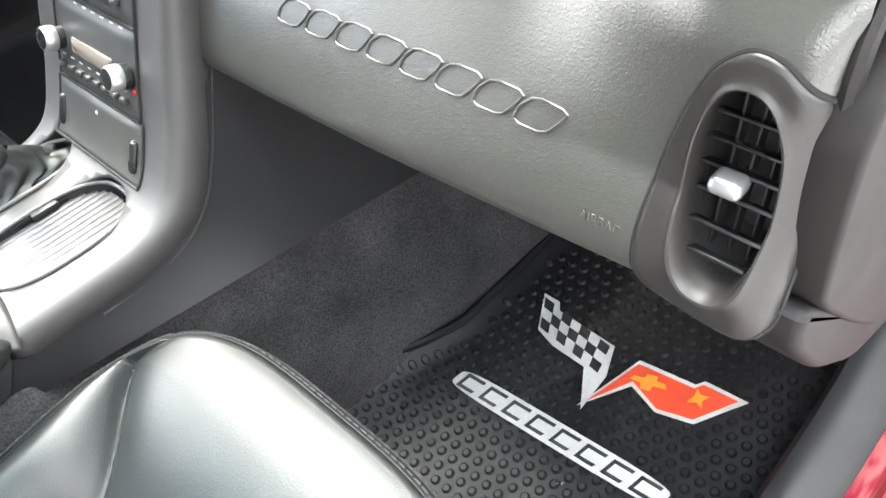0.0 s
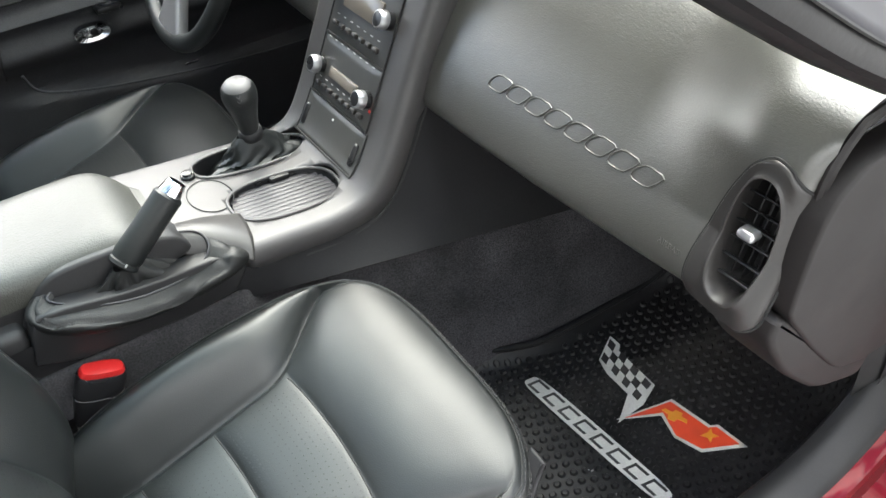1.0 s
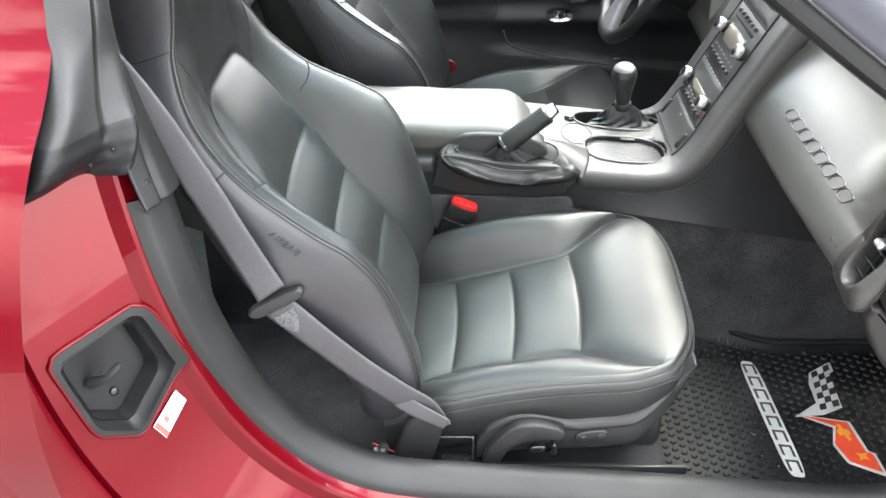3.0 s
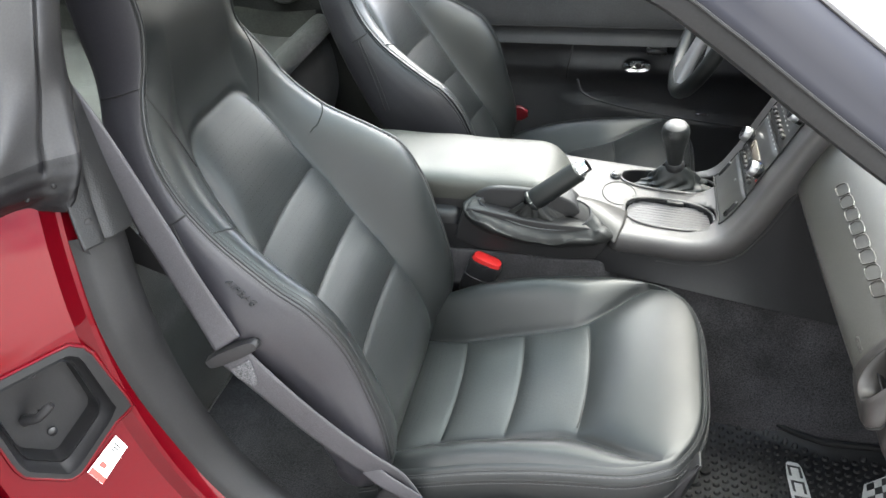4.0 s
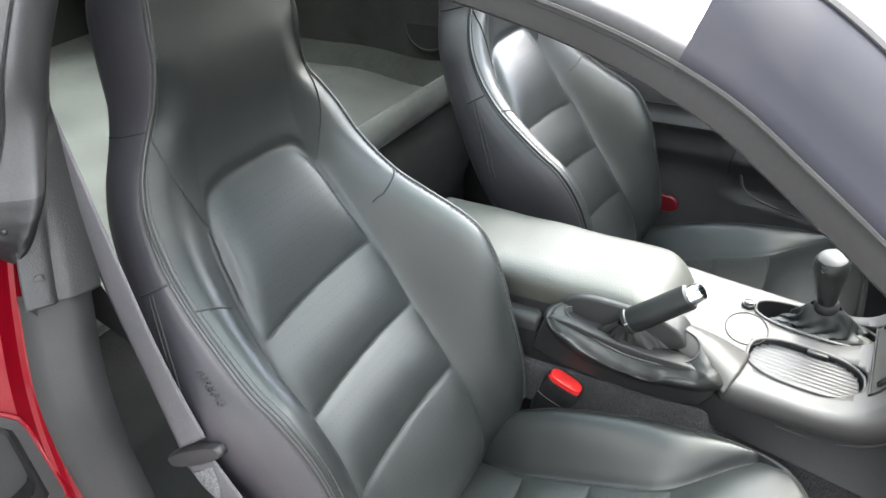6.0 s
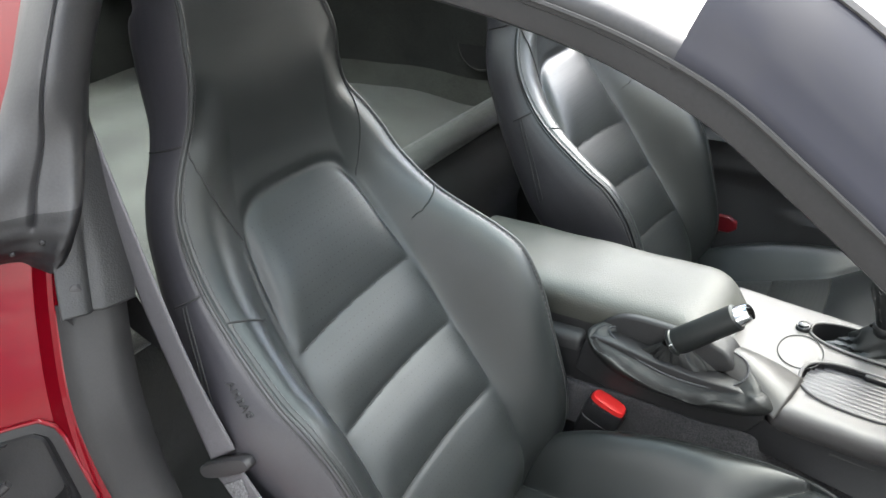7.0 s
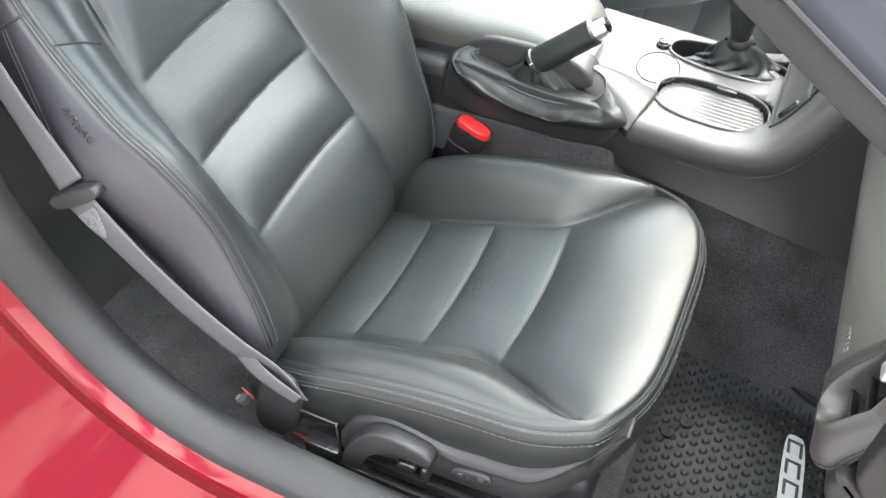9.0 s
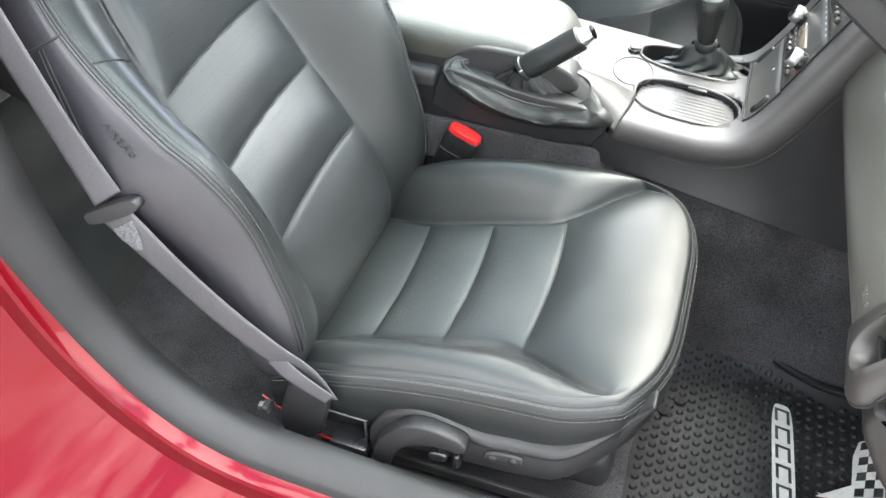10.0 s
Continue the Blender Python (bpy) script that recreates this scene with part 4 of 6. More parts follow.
# ---- dashboard ----
DASHP = [(0.300, 0.627), (0.268, 0.619), (0.259, 0.629), (0.265, 0.652), (0.288, 0.700), (0.322, 0.752), (0.368, 0.800), (0.430, 0.838), (0.520, 0.866), (0.640, 0.880), (0.80, 0.885)]
dashp = curve(DASHP, 90)


def dash_x(x, y, z):
    """The pad stands more upright towards its outer end."""
    w = smooth(-0.46, -0.615, y)
    upright = 0.268 + 0.19 * (z - 0.61)
    if z > 0.775:
        upright += 9 * (z - 0.775) ** 2
    return lerp(x, min(x, upright), w * smooth(0.52, 0.40, x))


def end_round(y, r=0.020, start=-0.652):
    """The pad's outer end turns away round a corner."""
    k = min(max(start - y, 0), r * 0.999)
    return r - math.sqrt(r * r - k * k)


def lift(y, z):
    """The lower lip climbs towards the door."""
    return float(np.interp(y, [-0.66, -0.60, -0.528, -0.448, -0.36, -0.20], [0.021, 0.024, 0.018, 0.013, 0.007, 0.003])) * smooth(0.76, 0.64, z)


def pad_x(y, z):
    z -= lift(y, z - 0.012)
    return dash_x(float(np.interp(z, [p[1] for p in dashp[15:80]], [p[0] for p in dashp[15:80]])), y, z) + end_round(y)


def dash_face(u, v):
    i = int(round(u * 89))
    x, z = dashp[i]
    y = lerp(-0.118, -0.6718 + 0.02 * smooth(0.64, 0.61, z), v)
    return dash_x(x, y, z) + end_round(y) * smooth(0.40, 0.34, x), y, z + lift(y, z)


dash = holder("dashboard", "grained grey-black dashboard pad above the passenger footwell", "dashboard")


def inside(y, z, poly):
    hit = False
    for (y1, z1), (y2, z2) in zip(poly, poly[1:] + poly[:1]):
        if (z1 > z) != (z2 > z) and y < (y2 - y1) * (z - z1) / (z2 - z1) + y1:
            hit = not hit
    return hit


def open_face(shape, test):
    v, fs = shape
    keep = []
    for f in fs:
        c = [sum(v[i][k] for i in f) / len(f) for k in range(3)]
        if not test(c):
            keep.append(f)
    return v, keep


VENT_HOLE = [(-0.634 + y, 0.714 + z) for y, z in stadium(0.028, 0.062, 40, 2.5)]
part("pad", open_face(grid(dash_face, 90, 130), lambda c: c[0] < 0.4 and inside(c[1], c[2], VENT_HOLE)), DASH, dash)
part("pad", grid(lambda u, v: (dash_face(u, v)[0], -dash_face(u, v)[1], dash_face(u, v)[2]), 90, 20), DASH, dash)

# ---- end cap with air vent ----
cap = holder("dash_end_cap", "grey plastic dash end with a tall oval air vent", "air vent")
CAP = [(-0.592, 0.641), (-0.588, 0.672), (-0.591, 0.706), (-0.600, 0.745), (-0.614, 0.777), (-0.631, 0.789), (-0.648, 0.786), (-0.660, 0.777), (-0.6717, 0.768), (-0.6717, 0.72), (-0.6716, 0.67), (-0.6712, 0.646), (-0.664, 0.636),
       (-0.650, 0.633), (-0.62, 0.637)]
VY, VZ = -0.634, 0.706


def reach(poly, a):
    """How far the outline lies from the vent's middle in the direction a."""
    c, s_ = math.cos(a), math.sin(a)
    best = 0.0
    for (y1, z1), (y2, z2) in zip(poly, poly[1:] + poly[:1]):
        ex, ez = y2 - y1, z2 - z1
        det = c * -ez + s_ * ex
        if abs(det) < 1e-9:
            continue
        px, pz = y1 - VY, z1 - VZ
        r = (px * -ez + pz * ex) / det
        k = (c * pz - s_ * px) / det
        if r > 0 and -1e-6 <= k <= 1 + 1e-6:
            best = max(best, r)
    return best


cap_line = rounded(CAP, 2, 0.2)
vent_o = [(VY + y, VZ + 0.008 + z) for y, z in stadium(0.0232, 0.056, 60, 2.4)]


def cap_ring(k, h):
    out = []
    for i in range(120):
        a = 2 * math.pi * i / 120
        r = lerp(reach(vent_o, a), reach(cap_line, a), k)
        y, z = VY + r * math.cos(a), VZ + r * math.sin(a)
        out.append((pad_x(y, z) - h, y, z))
    return out


part("housing", loft([cap_ring(k, h) for k, h in ((0, -0.020), (0.0, -0.003), (0.015, 0.0025), (0.07, 0.0055), (0.14, 0.0060), (0.22, 0.0045), (0.30, 0.0035), (0.55, 0.0035), (0.80, 0.0035), (0.93, 0.0033), (0.975, 0.0022), (0.995, 0.0), (1.0, -0.006))], cap=False), ENDCAP, cap)
part("groove", tube(cap_ring(1.012, -0.0002), 0.0017, 6, closed=True), DARK, cap)


def in_vent(shape, d=0.0):
    """Shapes drawn round the vent's middle, set into the opening."""
    return [(pad_x(VY, VZ + 0.008 + z) + x + d, y + VY, z + VZ + 0.008) for x, y, z in shape[0]], shape[1]


vo = stadium(0.0235, 0.0565, 44, 2.4)
# the duct's inner shade is put into its near-black colour
part("vent_box", in_vent(loft([[(x, k * y, k * z) for y, z in vo] for x, k in ((0.006, 1.0), (0.055, 0.96), (0.055, 0.02))], cap=False)), DARK, cap, "vent duct coloured near black for its inner shade")
for k in range(7):
    z = -0.042 + k * 0.015
    half = 0.0226 * (1 - abs(z / 0.056) ** 2.4) ** (1 / 2.4)
    part("slat", in_vent(moved(rbox(0.010, 2 * half, 0.0017, 0.0007, 2), Matrix.Translation((0.010, 0, z)) @ pose(0, 0, 0, 0, 26, 0))), GLOSS, cap)
for k in range(3):
    part("vane", in_vent(rbox(0.010, 0.0018, 0.092, 0.0006, 1, (0.026, -0.011 + 0.011 * k, 0))), TRIM, cap)
part("slider", in_vent(rbox(0.015, 0.019, 0.009, 0.004, 3, (0.001, 0.003, 0.002))), SPOKE, cap, "satin chrome vent slider")
part("slider_stem", in_vent(rbox(0.014, 0.008, 0.006, 0.002, 2, (0.012, 0.0, -0.001))), TRIM, cap)
END = Matrix(((1, 0, 0, 0), (0, 0, 1, -0.690), (0, 1, 0, 0), (0, 0, 0, 1)))
SIDE_LINE = [(0.283, 0.660), (0.286, 0.693), (0.291, 0.725), (0.298, 0.755), (0.310, 0.778), (0.340, 0.800), (0.60, 0.815), (0.60, 0.50), (0.440, 0.503), (0.390, 0.522), (0.335, 0.588)]
LOWER_LINE = [(0.268, 0.634), (0.278, 0.664), (0.345, 0.596), (0.398, 0.532), (0.465, 0.505), (0.450, 0.468), (0.370, 0.500), (0.305, 0.568)]
part("side_panel", bevelled(slab(rounded(SIDE_LINE, 2, 0.14), 0.030, END), 0.004), DASHSIDE, cap, "smooth brown-black dash side panel towards the door")
part("lower_corner", bevelled(slab(rounded(LOWER_LINE, 2, 0.16), 0.080, Matrix.Translation((0, 0.004, 0)) @ END), 0.007), DASHSIDE, cap, "rounded brown-black lower end of the dash")
part("end_strip", tube([(pad_x(-0.660, z) + 0.010, -0.6725, z) for z in (0.752, 0.765, 0.780, 0.795, 0.810, 0.825)] + [(0.46, -0.675, 0.842)], 0.005, 8), DASHSIDE, cap)

# ---- sill ----
sill = holder("door_sill", "black plastic sill trim with a rubber edge along the door opening", "door sill")
SILL_PATH = [(0.605, -0.690, 0.470), (0.550, -0.690, 0.365), (0.465, -0.690, 0.298), (0.350, -0.690, 0.276), (0.20, -0.690, 0.285), (0.0, -0.690, 0.300), (-0.20, -0.690, 0.312), (-0.34, -0.692, 0.330), (-0.43, -0.694, 0.382), (-0.50, -0.697, 0.475),
             (-0.542, -0.699, 0.585), (-0.568, -0.693, 0.700), (-0.591, -0.668, 0.800), (-0.611, -0.632, 0.90)]


def sill_strip(offsets, n=90, path=SILL_PATH, low=0.0, high=0.0):
    """A strip along the sill and up the pillar; low and high widen it outwards at either end."""
    c = curve(path, n)

    def f(u, v):
        i = int(round(u * (n - 1)))
        p, q = Vector(c[max(i - 1, 0)]), Vector(c[min(i + 1, n - 1)])
        t = (q - p).normalized()
        up = Vector((0, 1, 0)).cross(t)
        up = up if up.z > 0 or up.x > 0.2 else -up
        o, h = offsets[int(round(v * (len(offsets) - 1)))]
        o += lerp(low, high, smooth(0.70, 0.88, u)) * (1 - v)
        return Vector(c[i]) + Vector((0, 1, 0)) * o + up.normalized() * h
    return grid(f, n, len(offsets))


part("trim", sill_strip([(-0.003, -0.02), (-0.002, -0.004), (0.002, 0.002), (0.008, 0.006), (0.020, 0.014), (0.032, 0.017), (0.042, 0.013), (0.047, 0.0), (0.05, -0.12)], path=SILL_PATH[:-1] + [(-0.594, -0.664, 0.812)], low=-0.012, high=-0.026), SEAL, sill)

c_ = curve(SILL_PATH, 90)
p_, q_ = Vector(c_[45]), Vector(c_[47])
up_ = Vector((0, 1, 0)).cross((q_ - p_).normalized())
up_ = up_ if up_.z > 0 else -up_
part("joint", tube([Vector(c_[46]) + Vector((0, o, 0)) + up_ * (h + 0.0002) for o, h in ((0.004, 0.0035), (0.012, 0.0085), (0.020, 0.014), (0.032, 0.017), (0.042, 0.013))], 0.0008, 6), DARK, sill)

# ---- body side ----
body_side = holder("body_side", "dark red metallic body side around the door opening", "car body")
JAMB = [(0.030, -0.012), (0.010, -0.005), (-0.003, -0.004), (-0.010, -0.008), (-0.020, -0.0130), (-0.029, -0.0155), (-0.0325, -0.0195), (-0.0345, -0.030), (-0.0365, -0.0384)] + [(-0.036 - 0.0038 * k, -0.0381 - 0.00257 * k) for k in range(1, 31)] + \
       [(-0.154, -0.118), (-0.157, -0.132), (-0.161, -0.132), (-0.164, -0.118), (-0.172, -0.121), (-0.205, -0.142), (-0.216, -0.158), (-0.222, -0.20), (-0.20, -0.34)]
jamb_shape = sill_strip(JAMB, 260)
POCKET = [(-0.734, 0.694), (-0.732, 0.597), (-0.799, 0.549), (-0.833, 0.584), (-0.831, 0.690)]


HOLE = [(-0.790 + 1.02 * (y + 0.790), 0.622 + 1.02 * (z - 0.622)) for y, z in POCKET]


part("quarter_panel", open_face(jamb_shape, lambda c: c[0] < -0.5 and inside(c[1], c[2], HOLE)), PAINT, body_side, sharp=25)


near_jamb = np.array([v for v in jamb_shape[0] if v[0] < -0.52 and 0.48 < v[2] < 0.76 and -0.86 < v[1] < -0.69])


def on_jamb(y, z, h=0.0):
    """A place on the face of the door jamb, h out of it."""
    d = (near_jamb[:, 1] - y) ** 2 + (near_jamb[:, 2] - z) ** 2
    k = np.argsort(d)[:8]
    w = 1 / (d[k] + 1e-6)
    x = float((near_jamb[k, 0] * w).sum() / w.sum())
    return x + 0.827 * h, y - 0.556 * h, z + 0.082 * h


latch = holder("door_latch_pocket", "black plastic latch pocket sunk into the red door jamb", "door latch")
pk = rounded(POCKET, 2, 0.10)
pcy, pcz = -0.790, 0.622


def pocket_ring(k, h):
    return [on_jamb(pcy + (y - pcy) * k, pcz + (z - pcz) * k, h) for y, z in pk]


part("frame", loft([pocket_ring(1.07, -0.003), pocket_ring(1.07, 0.0035), pocket_ring(0.95, 0.004), pocket_ring(0.93, -0.004), pocket_ring(0.84, -0.012), pocket_ring(0.80, -0.010), pocket_ring(0.76, -0.034), pocket_ring(0.02, -0.036)], cap=False), RUBBER, latch)
part("pocket_flange", tube(pocket_ring(1.085, 0.0015), 0.0026, 8, closed=True), PAINT, body_side)
part("striker", tube([on_jamb(-0.780, 0.645, 0.004), on_jamb(-0.786, 0.640, 0.0), on_jamb(-0.795, 0.630, -0.008), on_jamb(-0.805, 0.622, -0.030)], [0.004, 0.0055, 0.005, 0.007], 10), TRIM, latch)
part("striker_plate", moved(rbox(0.046, 0.030, 0.012, 0.004, 2), Matrix.Translation(on_jamb(-0.802, 0.628, -0.028)) @ pose(0, 70, 0, 0, 0, -56)), RUBBER, latch)
for y_, z_ in ((-0.778, 0.670), (-0.790, 0.592)):
    c_ = Vector(on_jamb(y_, z_, -0.034))
    n_ = Vector((0.827, -0.556, 0.082))
    part("screw", tube([c_, c_ + n_ * 0.003, c_ + n_ * 0.005], [0.006, 0.006, 0.003], 12), GLOSS, latch)
sticker = holder("warning_sticker", "small white sticker with a red corner on the red door jamb", "sticker")
STICK = [(-0.748, 0.570), (-0.745, 0.550), (-0.784, 0.523), (-0.788, 0.546)]


def jamb_quad(ya, yb, za, zb, h):
    """A patch of the sticker: fractions along (a to b, long side) and across."""
    A, B, C, D = [Vector((y, z)) for y, z in STICK]

    def at(f, g):
        p = A.lerp(D, f).lerp(B.lerp(C, f), g)
        return on_jamb(p.x, p.y, h)
    quad = [at(ya, za), at(yb, za), at(yb, zb), at(ya, zb)]
    low = [tuple(Vector(q) - Vector((0.827, -0.556, 0.082)) * 0.0012) for q in quad]
    return quad + low, [(0, 1, 2, 3), (7, 6, 5, 4), (0, 4, 5, 1), (1, 5, 6, 2), (2, 6, 7, 3), (3, 7, 4, 0)]


part("paper", jamb_quad(0, 1, 0, 1, 0.0035), WHITE, sticker)
part("red_band", jamb_quad(0.84, 0.99, 0.02, 0.98, 0.0045), STICKRED, sticker)
for k in range(3):
    part("line", jamb_quad(0.12 + 0.07 * k, 0.15 + 0.07 * k, 0.2, 0.2 + 0.5 - 0.1 * k, 0.0045), INK, sticker)
part("mark", jamb_quad(0.60, 0.72, 0.25, 0.60, 0.0045), STICKRED, sticker)
# rear quarter, outside
QP = [(-0.595, 1.085), (-0.640, 1.022), (-0.664, 0.990), (-0.693, 0.962), (-0.726, 0.937), (-0.775, 0.900), (-0.850, 0.810), (-0.905, 0.690), (-0.915, 0.520), (-0.890, 0.220), (-0.80, 0.05)]


def quarter(u, v):
    y, z = spline(QP, v)
    x = lerp(-0.662, -2.3, u)
    return x + 0.008 * smooth(0.85, 0.95, z), y * (1 - 0.10 * u * u), z - 0.10 * u * u * (1 if z > 0.8 else 0.3)


part("rear_quarter", grid(quarter, 30, 60), PAINT, body_side)
part("rear_quarter", grid(lambda u, v: (quarter(u, v)[0], -quarter(u, v)[1], quarter(u, v)[2]), 30, 40), PAINT, body_side)
# front wing and bonnet
part("front_wing", grid(lambda u, v: (lerp(0.66, 2.3, u), lerp(-0.70, -0.93, math.sin(v * math.pi / 2)) + 0.25 * u * u, lerp(0.74, 0.15, 1 - math.cos(v * math.pi / 2)) - 0.12 * u * u), 20, 16), PAINT, body_side)
part("front_wing", grid(lambda u, v: (lerp(0.66, 2.3, u), -lerp(-0.70, -0.93, math.sin(v * math.pi / 2)) - 0.25 * u * u, lerp(0.74, 0.15, 1 - math.cos(v * math.pi / 2)) - 0.12 * u * u), 20, 16), PAINT, body_side)
part("bonnet", grid(lambda u, v: (lerp(0.80, 2.4, u), lerp(-0.72, 0.72, v), 0.80 - 0.30 * u ** 1.6 + 0.03 * math.cos((v - 0.5) * 3)), 20, 20), PAINT, body_side)
part("hinge_pillar", merge(grid(lambda u, v: (lerp(0.66, 0.52, u), lerp(-0.74, -0.655, u), lerp(0.05, 0.80, v)), 6, 10)), SEAL, body_side, "grey black trim over the hinge pillar")

# ---- pillars, roof and windscreen ----
RAIL = [(-0.650, -0.530, 1.095), (-0.560, -0.556, 1.122), (-0.400, -0.588, 1.132), (-0.230, -0.622, 1.126), (-0.100, -0.652, 1.112), (-0.010, -0.682, 1.092), (0.050, -0.692, 1.056), (0.155, -0.706, 0.981), (0.250, -0.713, 0.918), (0.400, -0.720, 0.835), (0.660, -0.730, 0.730)]
SPLIT = 53
rail = curve(RAIL, 110)


def rail_strip(offsets, lo=0, hi=109, sign=1):
    n = hi - lo + 1

    def f(u, v):
        i = lo + int(round(u * (n - 1)))
        t = (Vector(rail[min(i + 1, 109)]) - Vector(rail[max(i - 1, 0)])).normalized()
        out = Vector((0, -1, 0))
        up = t.cross(out)
        up = (up if up.z > 0 else -up).normalized()
        o, h = offsets[int(round(v * (len(offsets) - 1)))]
        p = Vector(rail[i]) + out * o + up * h
        return p.x, sign * p.y, p.z
    return grid(f, n, len(offsets))


frame_ = holder("roof_frame", "dark gloss roof frame with rubber seals over the door opening", "car roof")
for sg in (1, -1):
    part("seal", rail_strip([(-0.040, 0.012), (-0.030, -0.002), (-0.020, -0.006), (-0.010, -0.003), (-0.004, 0.004), (0.004, 0.000), (0.012, 0.004), (0.014, 0.014), (0.010, 0.024)], sign=sg), SEAL, frame_)
    part("pillar_skin", rail_strip([(0.010, 0.020), (0.014, 0.022), (0.013, 0.027), (0.010, 0.030), (0.004, 0.040), (-0.008, 0.054), (-0.022, 0.065), (-0.034, 0.072)], SPLIT, 109, sign=sg), ROOFPAINT, frame_)
    part("roof_side", rail_strip([(0.010, 0.016), (0.014, 0.018), (0.014, 0.023), (0.011, 0.028), (0.006, 0.031), (0.000, 0.0305), (-0.010, 0.026)], 0, SPLIT, sign=sg), SEAL, frame_)
    for o_, h_ in ((0.0145, 0.0215), (-0.004, 0.0035)):
        part("seal_groove", tube([Vector((p[0], sg * p[1], p[2])) for p in rail_strip([(o_, h_), (o_, h_)], 2, 109)[0][::2]], 0.0016, 6), DARK, frame_)
    part("glass_edge", tube([Vector((p[0], sg * p[1], p[2])) for p in rail_strip([(-0.034, 0.0725), (-0.034, 0.0725)], SPLIT + 1, 109)[0][::2]], 0.0028, 6), SILVER, frame_, "pale windscreen edge moulding")


roof_line = [Vector(p) for p in rail_strip([(0.003, 0.031), (0.003, 0.031)], 0, SPLIT)[0][::2]][::-1]


def roof_at(u, w):
    p = roof_line[min(int(round(u * (len(roof_line) - 1))), len(roof_line) - 1)]
    return Vector((p.x - 0.015 * (1 - u) * (1 - w * w), -p.y * w, p.z + 0.065 * (1 - w * w)))


edge_ = [Vector(p) for p in rail_strip([(-0.034, 0.072), (-0.034, 0.072)], SPLIT + 1, 109)[0][::2]]


def screen(u, w):
    p = edge_[min(int(round(u * (len(edge_) - 1))), len(edge_) - 1)]
    return Vector((p.x + (0.135 * u - 0.015) * (1 - w * w), -p.y * w, p.z + (0.05 - 0.02 * u) * (1 - w * w)))


part("roof_panel", grid(lambda u, v: roof_at(u, 2 * v - 1), len(roof_line), 24), ROOFPANEL, frame_, "dark tinted gloss roof panel")
part("header", grid(lambda u, v: roof_at(0, 2 * v - 1).lerp(screen(0, 2 * v - 1), u) + Vector((0, 0, 0.004 * math.sin(math.pi * u) - 0.008 * bow(u, 0.25, 0.06))), 15, 24), ROOFPAINT, frame_)
glass = thing("windscreen", grid(lambda u, v: screen(u, 2 * v - 1), len(edge_), 24), GLASS, "clear raked windscreen over the dashboard", "windscreen", "structure")
hatch = thing("rear_window", grid(lambda u, v: (lerp(-0.72, -1.95, u), lerp(-0.52, 0.52, v), lerp(1.165, 0.86, u ** 1.4) + 0.04 * math.cos((v - 0.5) * 3) - 0.02), 12, 12), REARGLASS, "curved rear hatch glass behind the cargo area", "rear window", "structure")

# B pillar
bp = holder("rear_pillar_seal", "black rubber pillar seal with a wrinkled foot behind the door opening", "door seal")


# across the seal at seven heights: inner edge, face, groove, outer edge
PILLAR = [[(-0.636, -0.520, 1.110), (-0.617, -0.560, 1.110), (-0.620, -0.590, 1.110), (-0.658, -0.588, 1.110)],
          [(-0.628, -0.575, 1.020), (-0.607, -0.610, 1.020), (-0.612, -0.641, 1.020), (-0.652, -0.644, 1.020)],
          [(-0.622, -0.598, 0.965), (-0.603, -0.627, 0.965), (-0.618, -0.654, 0.965), (-0.638, -0.687, 0.965)],
          [(-0.612, -0.620, 0.925), (-0.596, -0.645, 0.925), (-0.618, -0.674, 0.925), (-0.634, -0.722, 0.928)],
          [(-0.602, -0.640, 0.897), (-0.587, -0.663, 0.897), (-0.614, -0.687, 0.897), (-0.644, -0.750, 0.902)],
          [(-0.602, -0.655, 0.872), (-0.588, -0.680, 0.872), (-0.620, -0.694, 0.872), (-0.652, -0.764, 0.880)],
          [(-0.610, -0.662, 0.846), (-0.602, -0.688, 0.846), (-0.652, -0.692, 0.844), (-0.690, -0.765, 0.852)]]


def pillar(u, v):
    """Smooth rubber over the pillar, with one groove, that swells to a foot and tucks in under it."""
    cols = [Vector(spline([row[k] for row in PILLAR], v)) for k in range(4)]
    cols = [cols[0] + Vector((-0.045, 0.030, 0)), *cols, cols[3] + Vector((-0.035, 0.012, 0))]
    p = Vector(spline([tuple(c) for c in cols], u))
    groove = 0.0045 * bow(u, 0.60, 0.010) * smooth(0.74, 0.66, v)
    crease = 0.003 * noise.noise((u * 7, v * 12, 2)) * smooth(0.60, 0.85, v) + 0.0012 * noise.noise((u * 22, v * 26, 7)) * smooth(0.72, 0.9, v)
    return p + Vector((0.6, -0.75, 0.1)) * (crease - groove)


# the strip has a paler base colour than the foot
part("strip", grid(lambda u, v: pillar(u, 0.62 * v), 121, 60), PALESEAL, bp, "paler grey rubber face of the seal")
part("foot", grid(lambda u, v: pillar(u, 0.62 + 0.38 * v), 121, 50), RUBBER, bp, "wrinkled black rubber foot of the pillar seal")
for u_, v_ in ((0.555, 0.80), (0.640, 0.86)):
    c_ = pillar(u_, v_)
    part("clip", tube([c_ + Vector((-0.004, 0.005, 0)), c_ + Vector((0.001, -0.001, 0)), c_ + Vector((0.002, -0.002, 0))], [0.003, 0.003, 0.0015], 10), RUBBER, bp)
# inner pillar trim beside the belt
trim_in = holder("pillar_trim", "grained black plastic trim inside the rear pillar", "pillar trim")


